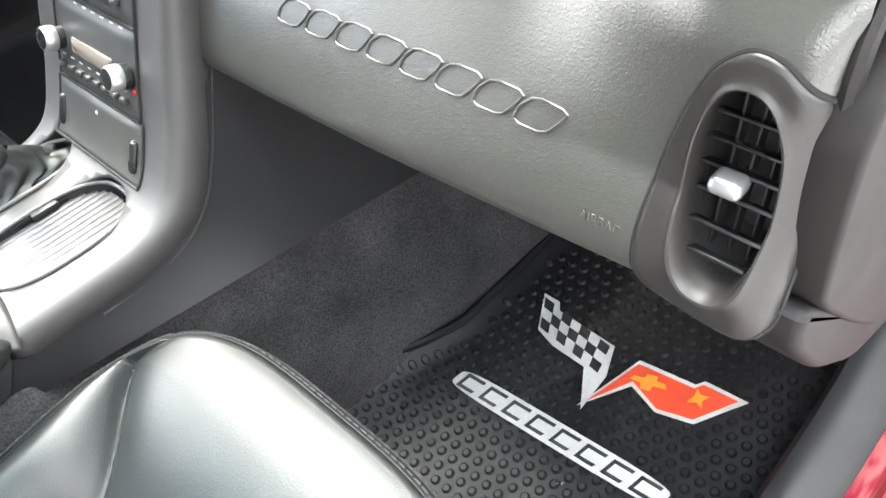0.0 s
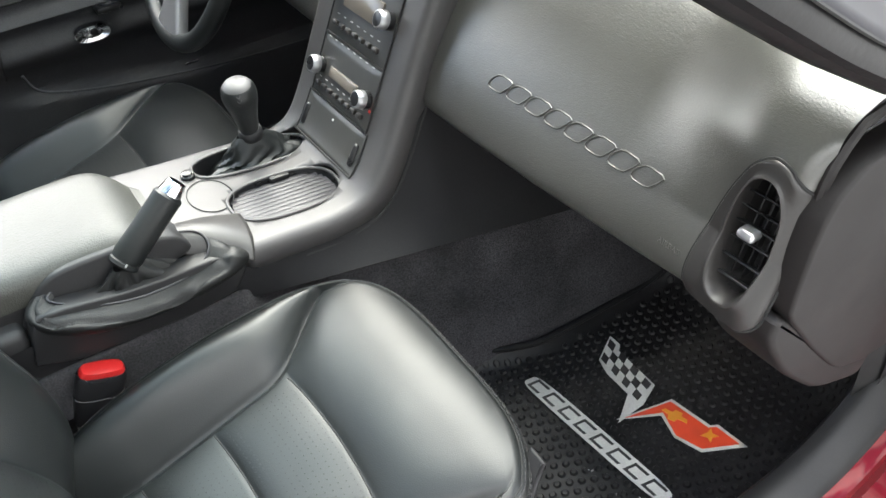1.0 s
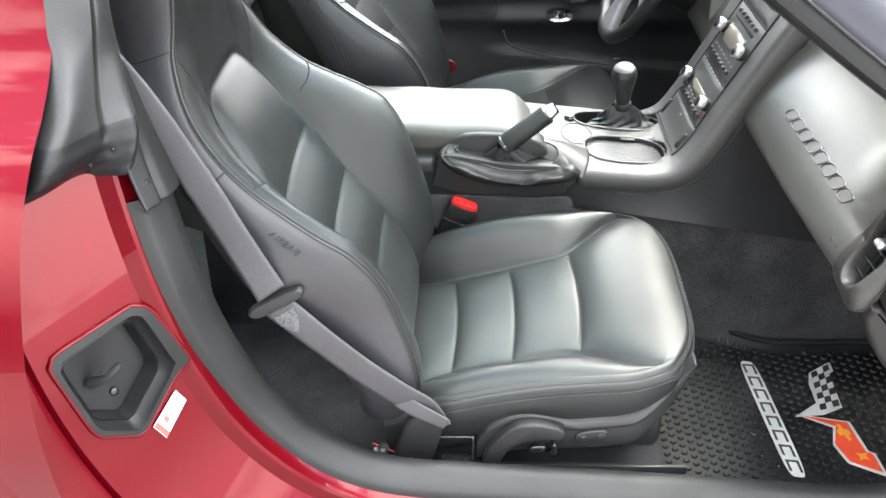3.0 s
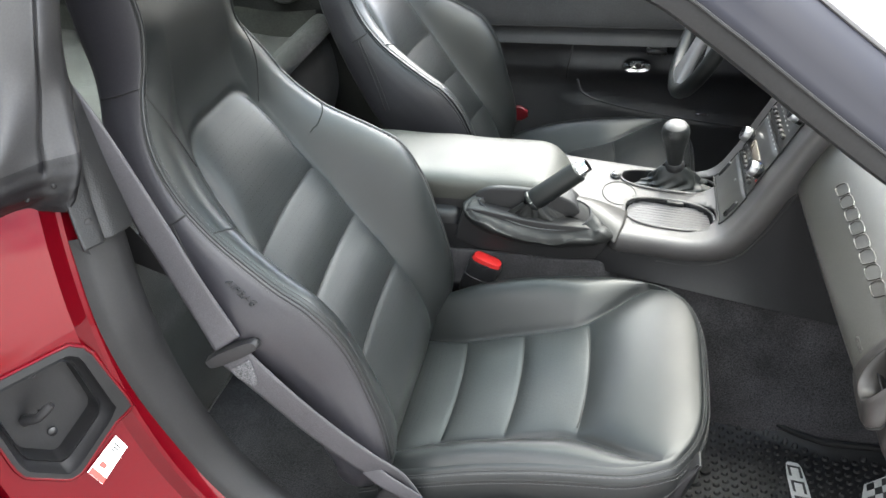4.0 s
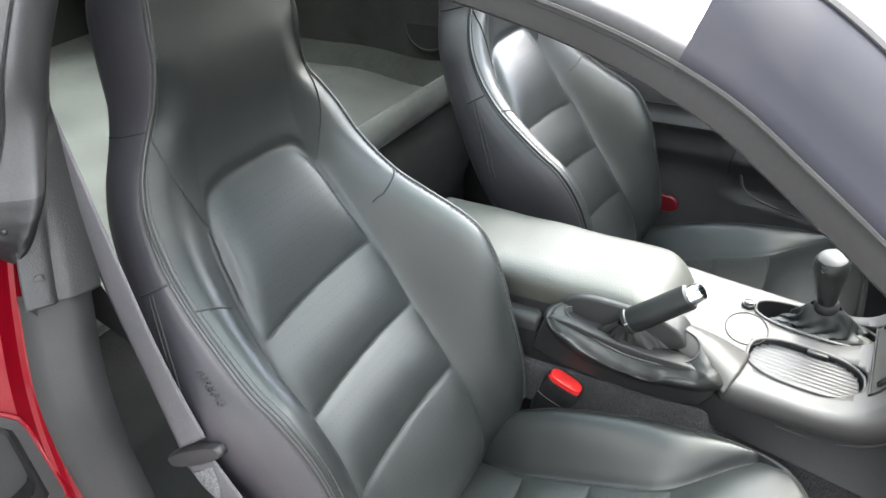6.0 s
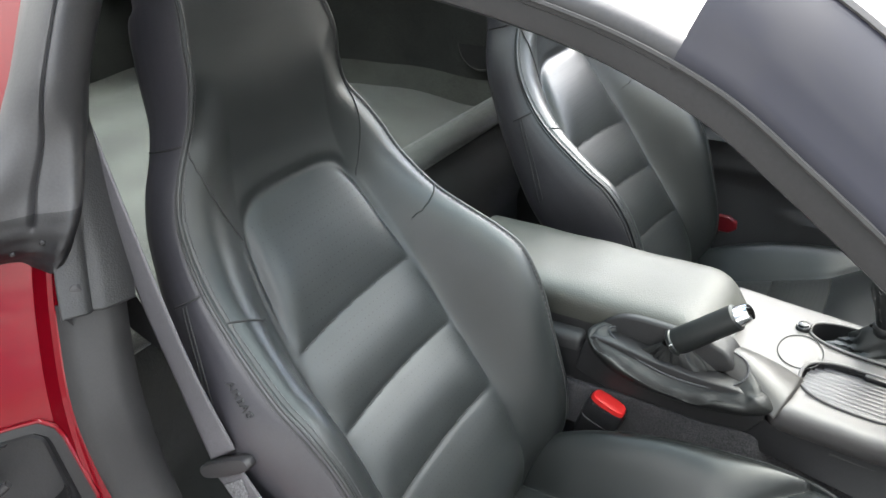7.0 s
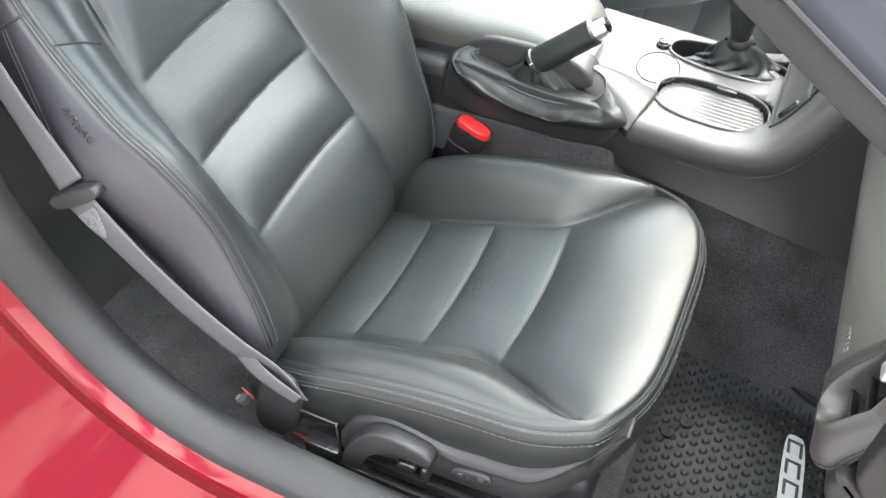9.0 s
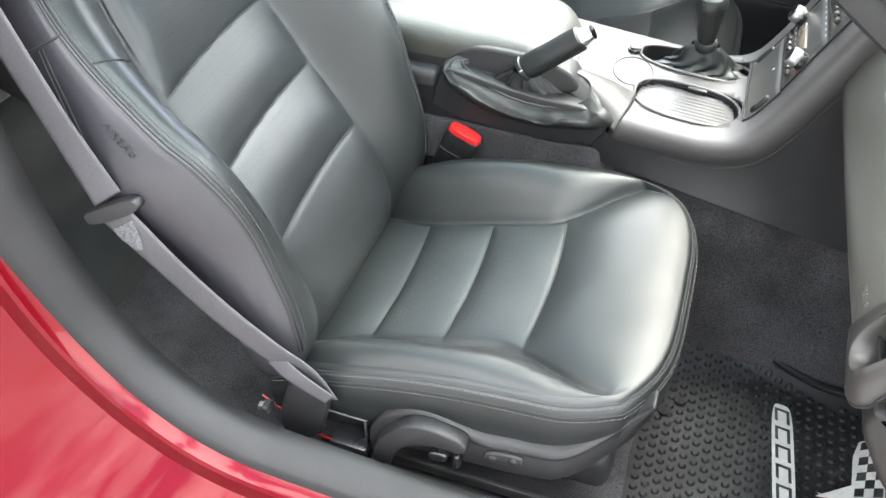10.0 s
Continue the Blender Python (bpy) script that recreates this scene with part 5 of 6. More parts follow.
def inner_trim(u, v):
    z = lerp(0.30, 1.06, u)
    xs = np.interp(z, [0.30, 0.33, 0.382, 0.475, 0.585, 0.70, 0.80, 0.90, 1.06], [-0.33, -0.36, -0.445, -0.515, -0.555, -0.58, -0.59, -0.60, -0.63])
    return xs - 0.016 - 0.06 * smooth(0.8, 0.6, z) - 0.16 * v, lerp(-0.655, -0.600, v) + 0.45 * max(0, z - 0.85) + 0.02 * math.sin(v * 3), z


part("panel", grid(inner_trim, 50, 14), TRIM, trim_in)


COVER_OUT = [(-0.584, -0.704, 0.806), (-0.600, -0.688, 0.850), (-0.608, -0.668, 0.900), (-0.614, -0.640, 0.950), (-0.628, -0.598, 1.020)]
COVER_IN = [(-0.569, -0.632, 0.799), (-0.588, -0.611, 0.860), (-0.607, -0.603, 0.925), (-0.620, -0.600, 0.958), (-0.636, -0.588, 1.020)]


def upper_cover(u, v):
    """Grained cover from the door seal to the belt, turned in at its free edge."""
    a, b = Vector(spline(COVER_OUT, u)), Vector(spline(COVER_IN, u))
    if v > 0.8:
        t = (v - 0.8) / 0.2
        return b + Vector((-0.045 * t, 0.010 * t, 0)) + Vector((0.004, 0.002, 0)) * math.sin(math.pi * t)
    t = v / 0.8
    dip = 0.005 * bow(t, 0.42, 0.07) * smooth(0.55, 0.1, u)
    return a.lerp(b, t) + Vector((0.005 * math.sin(math.pi * t) - dip, 0, 0))


ob_ = part("upper_cover", grid(upper_cover, 50, 31), COVER, trim_in, "grained black plastic cover beside the belt")
ob_.modifiers.new("thick", "SOLIDIFY").thickness = 0.003
e_ = Vector((-0.587, -0.679, 0.827))
part("stud", tube([e_ + Vector((-0.006, 0, 0)), e_ + Vector((0.002, -0.001, 0)), e_ + Vector((0.004, -0.002, 0))], [0.0075, 0.0075, 0.004], 14), TRIM, trim_in)
# ---- rear cargo area ----
thing("cargo_floor", grid(lambda u, v: (lerp(-0.80, -1.95, u), lerp(-0.66, 0.66, v), 0.60 + 0.02 * noise.noise((u * 6, v * 6, 1)) + 0.10 * smooth(0.6, 0.66, abs(lerp(-0.66, 0.66, v)))), 30, 24), CARGO, "grey carpet over the cargo floor behind the seats", "carpet", "structure")
thing("bulkhead", merge(grid(lambda u, v: (-0.80 + 0.035 * math.sin(math.pi * min(1, 2 * v)), lerp(-0.66, 0.66, u), lerp(0.605, 0.10, v) + 0.02 * math.sin(math.pi * min(1, 4 * v))), 20, 20)), WALLCARPET, "dark carpeted bulkhead behind the seats", "bulkhead", "structure")
thing("cargo_edge", tube([(-0.792, lerp(-0.66, 0.66, i / 20), 0.612) for i in range(21)], 0.030, 12), CARGO, "thick grey carpeted edge across the car behind the seats", "cargo edge", "structure")
side_l = holder("rear_side_trim", "dark plastic rear side trim with a round speaker", "interior trim")
part("panel", grid(lambda u, v: (lerp(-0.60, -1.95, u), 0.665 - 0.10 * v * v, lerp(0.08, 1.10, v)), 20, 10), WALLCARPET, side_l)
spk = Matrix.Translation((-0.875, 0.628, 0.735)) @ pose(0, 0, 0, 82, 0, 0)
part("speaker_ring", moved(tube([(0.062 * math.cos(a * math.pi / 16), 0.062 * math.sin(a * math.pi / 16), 0) for a in range(32)], 0.0035, 8, closed=True), spk), ENDCAP, side_l)
part("speaker_grille", moved(slab([(0.060 * math.cos(a * math.pi / 16), 0.060 * math.sin(a * math.pi / 16)) for a in range(32)], 0.003), spk), TRIM, side_l)
side_r = holder("rear_side_trim", "grey carpeted rear side trim beside the cargo floor", "interior trim")
part("panel", grid(lambda u, v: (lerp(-0.74, -1.95, u), -0.655 + 0.10 * v * v, lerp(0.08, 1.08, v)), 20, 10), WALLCARPET, side_r)
thing("cargo_end", grid(lambda u, v: (-1.945 + 0.03 * v - 0.05 * (2 * u - 1) ** 2 * v, lerp(-0.68, 0.68, u), lerp(0.56, 0.875, v)), 16, 8), WALLCARPET, "dark grey carpeted wall at the end of the cargo floor", "cargo wall", "structure")

# ---- driver's door ----
dd = holder("driver_door", "black driver's door with a long armrest and a silver release", "car door")


def door_skin(u, v):
    x, z = lerp(-0.72, 0.62, u), lerp(0.12, 0.72, v)
    y = 0.735 - 0.03 * smooth(0.50, 0.56, z) + 0.03 * smooth(0.60, 0.72, z)
    y -= 0.045 * bow(z, 0.50, 0.035) * (0.55 + 0.45 * smooth(-0.20, -0.15, x))
    y -= 0.014 * bow(z, 0.562, 0.012)
    curve_z = 0.405 - 0.05 * smooth(-0.15, 0.30, x)
    y -= 0.03 * smooth(curve_z + 0.012, curve_z - 0.012, z) * smooth(-0.20, -0.12, x)
    return x, y, z


part("panel", grid(door_skin, 70, 80), DOORSKIN, dd)
part("upper_panel", grid(lambda u, v: (lerp(-0.72, 0.60, u), 0.745 - 0.05 * v, lerp(0.66, 0.90, v)), 10, 6), DOORSKIN, dd)
H = Matrix.Translation((0.004, 0.668, 0.521)) @ pose(0, 0, 0, 90, 0, 0)
part("release", moved(loft([[(x * k, y * k, z) for x, y in stadium(0.036, 0.016, 40, 2.4)] for k, z in ((0.9, -0.012), (1.0, 0.004), (0.92, 0.012), (0.55, 0.008), (0.45, 0.002), (0.02, 0.0))], cap=False), H), CHROME, dd, "silver door release with a round button")
part("button", moved(tube([(0.004, 0, 0.0), (0.004, 0, 0.006), (0.004, 0, 0.008)], [0.0075, 0.0075, 0.004], 16), H), GLOSS, dd)
part("reflector", moved(loft([[(0.030 * k * math.cos(a * math.pi / 4 + 0.39), 0.022 * k * math.sin(a * math.pi / 4 + 0.39), z) for a in range(8)] for k, z in ((1, 0), (1, 0.006), (0.85, 0.009))]), Matrix.Translation((-0.294, 0.700, 0.366)) @ pose(0, 0, 0, 90, 0, 0)), REFLECT, dd, "red hexagonal reflector")
part("pull_mark", rbox(0.030, 0.004, 0.006, 0.002, 2, (0.172, 0.672, 0.396)), CHROME, dd)
part("pocket_edge", tube(curve([(-0.14, 0.688, 0.470), (-0.12, 0.690, 0.430), (-0.04, 0.692, 0.402), (0.10, 0.692, 0.378), (0.30, 0.692, 0.356), (0.55, 0.692, 0.346)], 40), 0.0028, 8), DOORSKIN, dd)
part("waist_seam", tube([(x, 0.7015 - 0.0005 * abs(x), 0.600) for x in [lerp(-0.70, 0.60, i / 20) for i in range(21)]], 0.0022, 6), DARK, dd)
part("armrest_joint", tube(curve([(-0.155, 0.694, 0.560), (-0.158, 0.683, 0.535), (-0.165, 0.678, 0.505), (-0.168, 0.690, 0.470)], 16), 0.0018, 6), DARK, dd)
# window switches
part("switch_pod", rbox(0.05, 0.03, 0.012, 0.004, 2, (0.05, 0.675, 0.555)), GLOSS, dd)

# steering wheel
sw = holder("steering_wheel", "black leather steering wheel with silver spokes", "steering wheel")
SW = Matrix.Translation((0.160, 0.395, 0.752)) @ pose(0, 0, 0, 0, -66, 0)
part("rim", moved(tube([(0.183 * math.cos(a * math.pi / 32), 0.183 * math.sin(a * math.pi / 32), 0) for a in range(64)], 0.0155, 14, closed=True), SW), LEATHER, sw)
for ang in (180, 100, 260):
    part("spoke", moved(bevelled(slab([(0.040, -0.022), (0.110, -0.024), (0.176, -0.050), (0.176, 0.050), (0.110, 0.024), (0.040, 0.022)], 0.022, pose(0, 0, 0, 0, 0, ang) @ Matrix.Translation((0, 0, -0.012))), 0.005), SW), SPOKE, sw, "satin silver spoke")
part("hub", moved(loft([[(k * 0.062 * math.cos(a * math.pi / 16), k * 0.055 * math.sin(a * math.pi / 16), z) for a in range(32)] for k, z in ((0.9, -0.04), (1, -0.01), (1, 0.012), (0.8, 0.024), (0.02, 0.026))]), SW), LEATHER, sw)
thing("steering_column", tube([(0.17, 0.395, 0.715), (0.30, 0.395, 0.66), (0.5, 0.395, 0.60)], [0.035, 0.05, 0.06], 16), TRIM, "black steering column shroud", "steering column")
thing("instrument_hood", loft([[(x, 0.40 + hw * math.cos(math.pi * k / 16), 0.66 + hh * math.sin(math.pi * k / 16)) for k in range(17)] for x, hw, hh in ((0.27, 0.17, 0.19), (0.30, 0.185, 0.21), (0.45, 0.19, 0.21), (0.60, 0.19, 0.19))], cap=True), DASH, "dark instrument hood behind the steering wheel", "instrument cluster")

# ---- knee panel and lower dash edge ----
kp = holder("knee_panel", "dark lower dash edge over the passenger footwell", "knee panel")
part("lip", tube([(0.270, y, 0.621 + lift(y, 0.62)) for y in [lerp(-0.150, -0.640, i / 30) for i in range(31)]], 0.004, 8), ENDCAP, kp)
part("underside", grid(lambda u, v: (lerp(0.298, 0.80, u), lerp(-0.13, -0.655, v), 0.624 + lift(lerp(-0.13, -0.655, v), 0.62)), 8, 8), TRIM, kp)
part("footwell_front", grid(lambda u, v: (lerp(0.78, 0.62, v ** 2), lerp(-0.12, -0.69, u), lerp(0.62, 0.24, v)), 8, 12), CARPET, kp)
part("kick_panel", grid(lambda u, v: (lerp(0.54, 0.85, u), -0.672 - 0.015 * math.sin(u * 2), lerp(0.22, 0.62, v)), 8, 8), TRIM, kp)


# ---- lettering ----
def lettering(text, size, m, mat_, name, parent, depth=0.0006, shear=0.0):
    cu = bpy.data.curves.new(name, "FONT")
    cu.body, cu.size, cu.extrude, cu.align_x, cu.align_y, cu.shear = text, size, depth, "CENTER", "CENTER", shear
    cu.space_character = 1.1
    ob = new(name, cu)
    me_ = bpy.data.meshes.new_from_object(ob.evaluated_get(bpy.context.evaluated_depsgraph_get()))
    bpy.data.objects.remove(ob)
    me_.transform(m)
    me_.materials.clear()
    me_.materials.append(mat_)
    o2 = new(name, me_)
    o2.parent = parent
    return o2


def frame_of(at, right, up):
    r = Vector(right).normalized()
    n = r.cross(Vector(up)).normalized()
    u = n.cross(r)
    return Matrix(((r.x, u.x, n.x, at[0]), (r.y, u.y, n.y, at[1]), (r.z, u.z, n.z, at[2]), (0, 0, 0, 1)))


def on_dash(y, z, h=0.0):
    i = min(range(20, 88), key=lambda k: abs(dashp[k][1] - z))
    t = Vector((dashp[i + 1][0] - dashp[i - 1][0], 0, dashp[i + 1][1] - dashp[i - 1][1])).normalized()
    n = Vector((-t.z, 0, t.x))
    return Vector((pad_x(y, z), y, z)) + n * h, t


p_, t_ = on_dash(-0.565, 0.670, 0.0012)
lettering("AIRBAG", 0.0078, frame_of(p_, (0, -1, 0), t_), MARK, "airbag_mark", dash)
# embossed plain strokes where a badge is moulded into the pad
for k in range(8):
    yc = lerp(-0.262, -0.505, k / 7)
    w_, h_ = 0.0150, 0.0098
    corners = [(-w_ + 0.004, -h_), (w_ - 0.002, -h_), (w_ + 0.002, 0.0), (w_ + 0.003, h_), (-w_ + 0.006, h_), (-w_, 0.0)]
    line_ = []
    for a, b in rounded(corners, 1, 0.2):
        q, _ = on_dash(yc - a - 0.55 * b, 0.704 + 0.004 * k / 7 + b * 0.86, 0.0004)
        line_.append(q)
    part("embossed_stroke", tube(line_, 0.0010, 8, closed=True), DASH, dash)

ob_ = lettering("AIRBAG", 0.0122, Matrix.Identity(4), INK, "airbag_mark", passenger, depth=0.0010)
for v_ in ob_.data.vertices:
    v_.co = on_side(v_.co)

# mat emblem and bar
def mat_plate(points, h, mat_, name, label=""):
    return on_mat([(f, -r) for r, f in points], h, mat_, name, label)


mat_plate([(-0.121, 0.072), (-0.098, 0.072), (-0.090, 0.062), (-0.008, 0.058), (0.006, 0.022), (0.006, -0.026), (-0.022, 0.018), (-0.070, 0.020), (-0.097, 0.028)], 0.0034, PRINT, "flag_edge")
for i in range(7):
    for j in range(3):
        if (i + j) % 2:
            continue
        a, b = i / 7, (i + 1) / 7
        c, d = j / 3, (j + 1) / 3

        def chk(f, g):
            top = (lerp(-0.116, -0.012, f), lerp(0.068, 0.055, f))
            low = (lerp(-0.096, -0.004, f), lerp(0.031, 0.020, f))
            return lerp(top[0], low[0], g), lerp(top[1], low[1], g)
        mat_plate([chk(a, c), chk(b, c), chk(b, d), chk(a, d)], 0.0042, INK, "check")
mat_plate([(0.0, -0.024), (0.026, 0.059), (0.092, 0.067), (0.098, 0.076), (0.147, 0.079), (0.114, 0.027), (0.074, 0.016), (0.036, 0.028)], 0.0034, PRINT, "flag_edge")
mat_plate([(0.006, -0.014), (0.028, 0.054), (0.093, 0.062), (0.099, 0.071), (0.138, 0.074), (0.111, 0.031), (0.073, 0.020), (0.034, 0.033)], 0.0042, FLAGRED, "flag_field", "orange-red flag field")
mat_plate([(0.030, 0.034), (0.042, 0.036), (0.046, 0.030), (0.056, 0.033), (0.056, 0.040), (0.070, 0.044), (0.066, 0.049), (0.056, 0.047), (0.054, 0.052), (0.043, 0.049), (0.043, 0.043), (0.032, 0.040)], 0.0050, FLAGYEL, "flag_device")
mat_plate([(0.095, 0.044), (0.104, 0.049), (0.112, 0.046), (0.108, 0.054), (0.112, 0.062), (0.103, 0.059), (0.096, 0.064), (0.098, 0.055)], 0.0050, FLAGYEL, "flag_device")


def bar_pt(a, b):
    """Along and across the printed bar."""
    return (-0.002 + a * math.cos(0.06) - b * math.sin(0.06), -0.066 + a * math.sin(0.06) + b * math.cos(0.06))


mat_plate([bar_pt(x + 0.3 * y, y) for x, y in stadium(0.138, 0.0145, 40, 5)], 0.0034, PRINT, "printed_bar", "white printed bar with dark strokes")
for k in range(8):
    c = lerp(-0.116, 0.116, k / 7)
    for poly in ([(-0.012, 0.006), (0.012, 0.006), (0.012, 0.010), (-0.010, 0.010)], [(-0.013, -0.010), (-0.009, -0.010), (-0.009, 0.010), (-0.013, 0.010)], [(-0.012, -0.010), (0.010, -0.010), (0.011, -0.006), (-0.012, -0.006)]):
        mat_plate([bar_pt(c + x + 0.3 * y, y) for x, y in poly], 0.0042, INK, "dark_stroke")

# ---- seat base and controls ----
sb = passenger
XZ = Matrix(((1, 0, 0, 0), (0, 0, 1, 0), (0, 1, 0, 0), (0, 0, 0, 1)))


def xz_plate(poly, y, thick, r, mat_, name, parent, times=2, label=""):
    return part(name, bevelled(slab(rounded(poly, times), thick, Matrix.Translation((0, y - thick, 0)) @ XZ), r), mat_, parent, label)




SHIELD_TOP = [(-0.206, 0.325), (-0.190, 0.358), (-0.165, 0.378), (-0.130, 0.386), (-0.073, 0.372), (-0.032, 0.376), (0.034, 0.386), (0.081, 0.413), (0.118, 0.449)]
SHIELD_LOW = [(-0.205, 0.279), (-0.180, 0.286), (-0.130, 0.296), (-0.080, 0.299), (-0.028, 0.304), (0.010, 0.310), (0.045, 0.324), (0.089, 0.362), (0.117, 0.434)]


def shield(u, v):
    """Moulded side shield, flat below with a rolled top edge and a front end that turns up and in."""
    a, b = spline(SHIELD_LOW, u), spline(SHIELD_TOP, u)
    x, z = lerp(a[0], b[0], v), lerp(a[1], b[1], v)
    sweep = 0.048 * smooth(0.02, 0.125, x)
    face = -0.606 - 0.004 * math.sin(math.pi * v)
    roll = 0.020 * smooth(0.84, 1.0, v) ** 2 + 0.012 * smooth(0.16, 0.0, v) ** 2
    lip = -0.003 * bow(v, 0.80, 0.06) * smooth(-0.09, -0.05, x)
    return x, face + roll + lip + sweep, z


part("shield", grid(shield, 80, 34), TRIM, sb).modifiers.new("thick", "SOLIDIFY").thickness = 0.004
LEV = [(-0.199, 0.281), (-0.194, 0.312), (-0.182, 0.338), (-0.159, 0.369), (-0.140, 0.378), (-0.118, 0.380), (-0.075, 0.370), (-0.076, 0.347), (-0.110, 0.348), (-0.132, 0.344), (-0.158, 0.325), (-0.170, 0.298), (-0.174, 0.282)]
xz_plate(LEV, -0.607, 0.020, 0.0035, TRIM, "recline_lever", sb, 1)
xz_plate([(-0.126, 0.308), (-0.126, 0.324), (-0.101, 0.327), (-0.101, 0.311)], -0.606, 0.014, 0.004, GLOSS, "power_switch", sb)
xz_plate([(-0.094, 0.304), (-0.094, 0.332), (-0.084, 0.333), (-0.084, 0.305)], -0.606, 0.016, 0.004, GLOSS, "power_switch", sb)
memo = xz_plate([(-0.059, 0.330), (-0.057, 0.350), (-0.010, 0.359), (-0.008, 0.339)], -0.607, 0.0075, 0.003, TRIM, "heater_switch", sb)
for x_, z_ in ((-0.046, 0.342), (-0.021, 0.347)):
    part("rocker_dot", tube([(x_, -0.612, z_), (x_, -0.6155, z_), (x_, -0.617, z_)], [0.0065, 0.006, 0.003], 14), GLOSS, memo)
part("frame", rbox(0.40, 0.36, 0.07, 0.02, 3, (-0.11, SEAT_Y, 0.285)), TRIM, sb)
for y_ in (-0.600, -0.585, -0.150):
    part("rail", rbox(0.42, 0.007, 0.018, 0.002, 2, (-0.08, y_, 0.228 + (0.01 if y_ == -0.585 else 0))), STEEL, sb)
for x_ in (-0.24, 0.10):
    for y_ in (-0.585, -0.150):
        part("foot", rbox(0.03, 0.03, 0.065, 0.004, 2, (x_, y_, 0.200)), GLOSS, sb)
plug = part("connector", rbox(0.050, 0.022, 0.026, 0.004, 2, (-0.236, -0.606, 0.268)), GLOSS, sb)
part("wire", tube(curve([(-0.262, -0.606, 0.268), (-0.300, -0.598, 0.262), (-0.335, -0.592, 0.276), (-0.372, -0.585, 0.290)], 20), 0.0013, 8), RED, plug, "thin red wire")
part("plug", rbox(0.016, 0.010, 0.011, 0.002, 2, (-0.360, -0.602, 0.290)), SCREEN, plug, "small pale plug")
part("bracket", merge(rbox(0.003, 0.003, 0.060, 0.001, 1, (-0.212, -0.608, 0.300)), rbox(0.060, 0.003, 0.003, 0.001, 1, (-0.240, -0.606, 0.330))), STEEL, sb, "thin dull metal bracket")

# ---- seat belt ----
belt = holder("seat_belt", "dark grey seat belt webbing through a plastic guide beside the seat", "seat belt")


def ribbon(points, widths, thick=0.0012):
    """A flat band along points; widths give half of its width as a vector at each point."""
    c = curve(points, 60)
    w = curve(widths, 60)

    def f(u, v):
        i = int(round(u * 59))
        t = (Vector(c[min(i + 1, 59)]) - Vector(c[max(i - 1, 0)])).normalized()
        ww = Vector(w[i])
        n = t.cross(ww).normalized() * thick
        a = (2 * v - 1)
        return Vector(c[i]) + ww * a + n * (0.6 * math.cos(a * 1.5))
    return grid(f, 60, 9)


def band(name, pts, ws, parent, mat_=WEB):
    ob = part(name, ribbon(pts, ws), mat_, parent)
    m_ = ob.modifiers.new("thick", "SOLIDIFY")
    m_.thickness = 0.0016
    return ob


WB = (0.0180, -0.002, 0.0150)
band("upper_webbing", [(-0.668, -0.582, 0.975), (-0.604, -0.609, 0.912), (-0.548, -0.628, 0.805), (-0.510, -0.634, 0.715), (-0.478, -0.634, 0.632)], [(0.010, 0.004, 0.014), (0.012, 0.0, 0.015), WB, WB, (0.0185, 0.002, 0.0135)], belt)
band("lower_webbing", [(-0.470, -0.637, 0.612), (-0.420, -0.636, 0.553), (-0.370, -0.633, 0.496), (-0.322, -0.626, 0.444), (-0.287, -0.615, 0.404), (-0.268, -0.606, 0.352)], [(0.0200, 0.001, 0.012), WB, WB, (0.017, -0.002, 0.016), (0.018, -0.003, 0.014), (0.022, -0.004, 0.010)], belt)
band("end_strap", [(-0.322, -0.618, 0.424), (-0.300, -0.624, 0.410), (-0.276, -0.625, 0.394), (-0.252, -0.620, 0.372)], [(0.006, 0.002, 0.013), (0.007, 0.001, 0.012), (0.007, 0.0, 0.011), (0.006, 0.0, 0.009)], belt)
guide = loft([[Vector((-0.473, -0.634, 0.620)) + Vector((0.84, 0.05, 0.46)) * x * k + Vector((-0.46, 0.0, 0.84)) * y * k + Vector((0.04, -1, 0)) * z for x, y in stadium(0.045, 0.0095, 36, 3.2)] for k, z in ((0.92, -0.007), (1.0, -0.003), (1.0, 0.004), (0.92, 0.008), (0.5, 0.009))])
band("worn_patch", [(-0.466, -0.6385, 0.603), (-0.458, -0.6387, 0.588), (-0.450, -0.6389, 0.572)], [(0.015, 0.0, 0.0105), (0.012, 0.0, 0.009), (0.004, 0.0, 0.003)], belt, WORN)
part("guide", guide, TRIM, belt, "black plastic belt guide")
xz_plate([(-0.345, 0.258), (-0.306, 0.391), (-0.252, 0.374), (-0.280, 0.260)], -0.594, 0.018, 0.006, TRIM, "anchor_cover", belt, 1)
part("anchor_bolt", tube([(-0.352, -0.600, 0.300), (-0.352, -0.612, 0.300), (-0.352, -0.615, 0.300)], [0.008, 0.008, 0.005], 6), STEEL, belt)


def buckle(at, label):
    e = holder("belt_buckle", label, "belt buckle", group="belt buckles")
    m_ = Matrix.Translation(at) @ pose(0, 0, 0, 8, 22, 0)
    part("body", moved(loft([[(x * k, y * k, z) for x, y in stadium(0.029, 0.0135, 32, 3.4)] for k, z in ((0.80, -0.090), (0.92, -0.075), (1.0, -0.03), (1.0, -0.004), (0.92, 0.0))]), m_), GLOSS, e)
    part("release", moved(loft([[(x * k, y * k, z) for x, y in stadium(0.0265, 0.0115, 32, 3.4)] for k, z in ((1, -0.004), (1, 0.004), (0.9, 0.008), (0.5, 0.009))]), m_), RED, e, "bright red release button")
    part("line", moved(tube([(x * 1.01, y * 1.02, -0.036) for x, y in stadium(0.029, 0.0135, 32, 3.4)], 0.0007, 5, closed=True), m_), STITCH, e)
    return e


buckle((-0.232, -0.155, 0.462), "black belt buckle with a bright red button between seat and console")

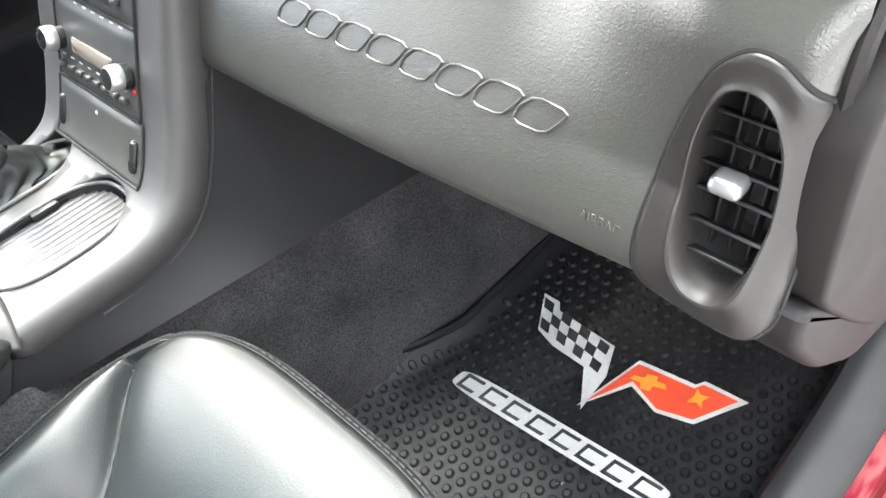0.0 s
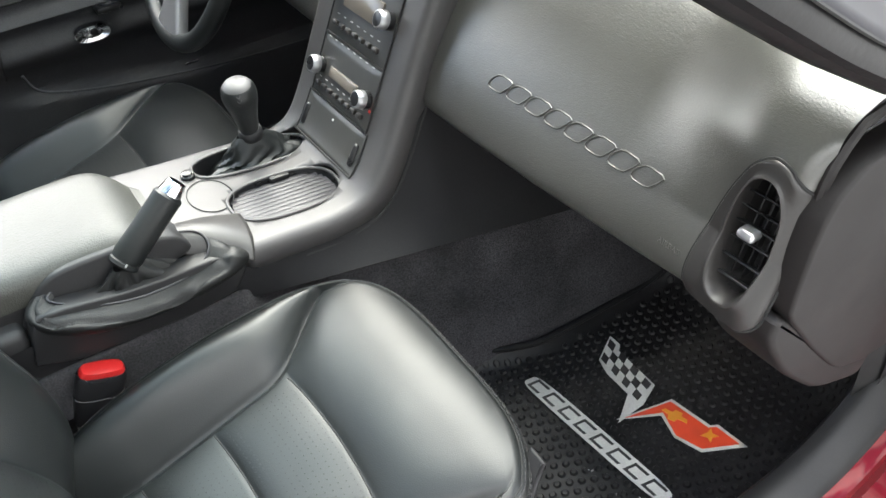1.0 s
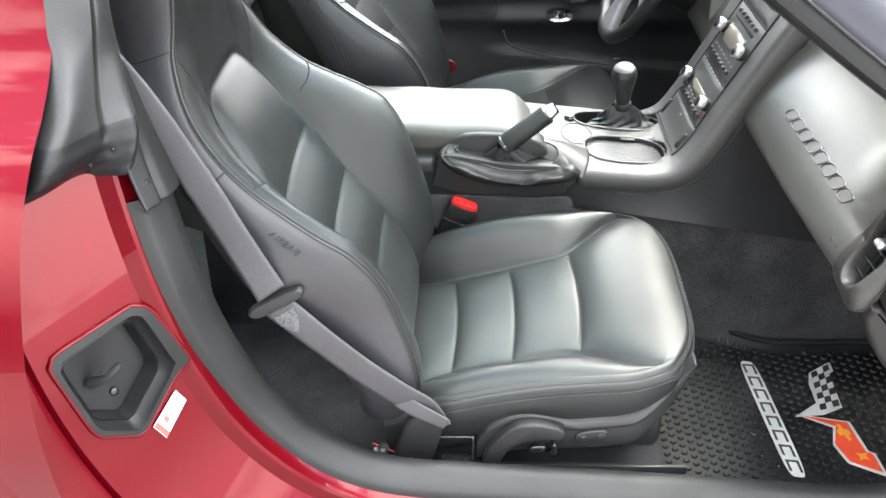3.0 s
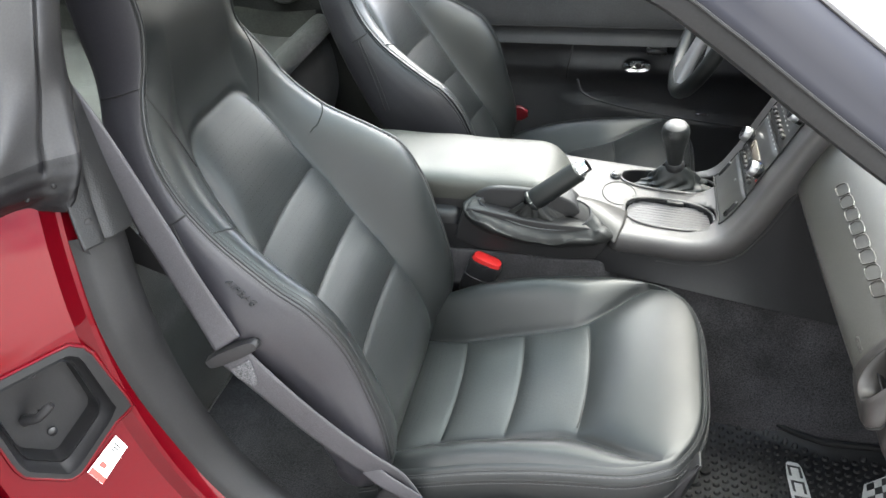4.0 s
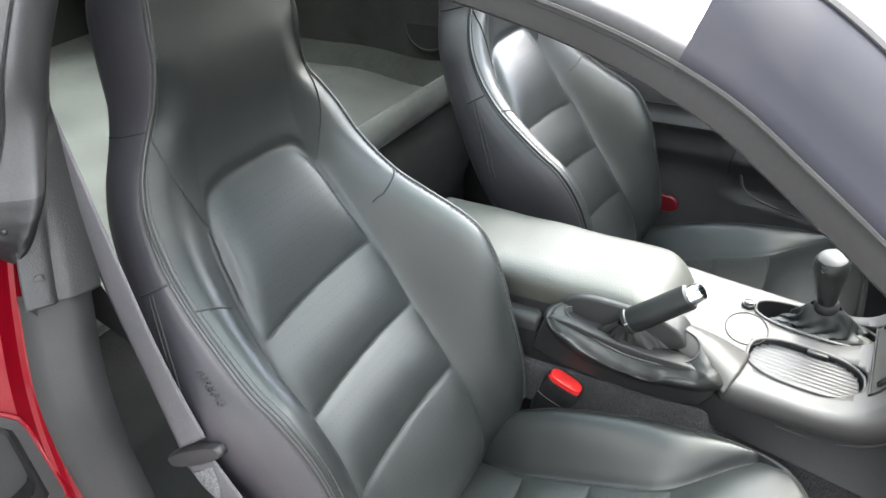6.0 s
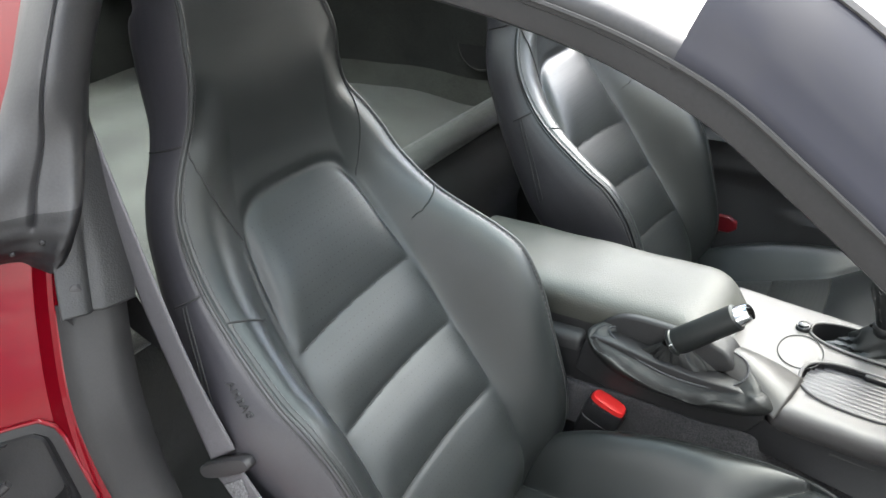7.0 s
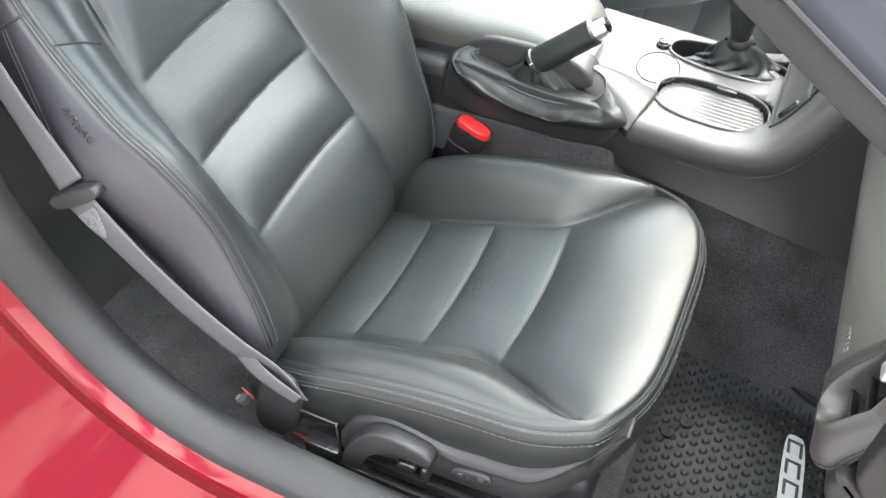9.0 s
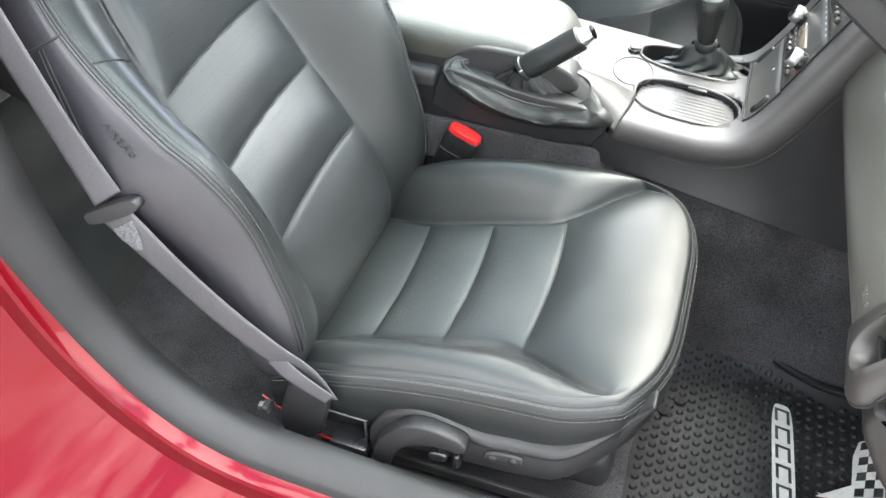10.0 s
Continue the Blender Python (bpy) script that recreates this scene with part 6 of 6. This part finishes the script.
# sill plate on the red sill
plate = holder("sill_plate", "dark sill plate with a bright rim on the red sill", "sill plate")


def on_sill(x, o, up=0.0):
    z = float(np.interp(x, [-0.20, 0.0, 0.20, 0.35], [0.312, 0.300, 0.285, 0.276]))
    return x, -0.690 + o - 0.56 * up, z - 0.0384 - 0.676 * (-o - 0.0365) + 0.83 * up


def sill_ring(k, up):
    return [on_sill(0.145 + 0.185 * math.copysign(abs(c_) ** 0.25, c_) - k * math.copysign(1, c_) * abs(c_) ** 0.25, -0.071 + 0.026 * math.copysign(abs(s_) ** 0.4, s_) - k * math.copysign(1, s_) * abs(s_) ** 0.4, up)
            for c_, s_ in [(math.cos(a * math.pi / 32), math.sin(a * math.pi / 32)) for a in range(64)]]


part("rim", loft([sill_ring(0.0, -0.001), sill_ring(0.0, 0.003), sill_ring(0.003, 0.004), sill_ring(0.006, 0.003)], cap=False), CHROME, plate, "bright rim")
part("inlay", loft([sill_ring(0.005, 0.002), sill_ring(0.012, 0.0025), sill_ring(0.024, 0.0025)]), GLOSS, plate)
# lint on the mat
rng = random.Random(4)
lint = []
for k in range(9):
    x_, y_ = -0.115 + 0.05 * rng.random(), -0.03 - 0.11 * rng.random()
    d_ = rng.random() * 6
    lint.append(tube([(x_, y_, 0.0045), (x_ + 0.002 * math.cos(d_), y_ + 0.002 * math.sin(d_), 0.0048)], 0.0006, 5))
tagged(part("lint", moved(merge(*lint), MAT), PRINT, mat), kind="stuff")

# ---- nose and tail that close the body ----
part("nose", grid(lambda u, v: (2.30 + 0.22 * math.sin(math.pi * v) - 0.12 * (2 * u - 1) ** 2, lerp(-0.74, 0.74, u), lerp(0.60, 0.05, v)), 16, 10), PAINT, body_side)
part("tail", grid(lambda u, v: (-2.28 - 0.08 * math.sin(math.pi * v), lerp(-0.82, 0.82, u), lerp(0.76, 0.05, v)), 16, 10), PAINT, body_side)
part("rear_deck", grid(lambda u, v: (lerp(-1.90, -2.30, u), lerp(-0.80, 0.80, v), lerp(0.86, 0.76, u)), 8, 12), PAINT, body_side)
for sg in (1, -1):
    part("hatch_frame", grid(lambda u, v: (lerp(-0.70, -2.0, u), sg * lerp(0.50, 0.60 + 0.14 * u, v), lerp(1.135, 0.845, u ** 1.4) - 0.06 * v), 12, 4), PAINT, body_side)
part("driver_sill", grid(lambda u, v: (lerp(-0.70, 0.70, u), lerp(0.78, 0.90, math.sin(v * math.pi / 2)), lerp(0.74, 0.05, v)), 10, 12), PAINT, body_side)
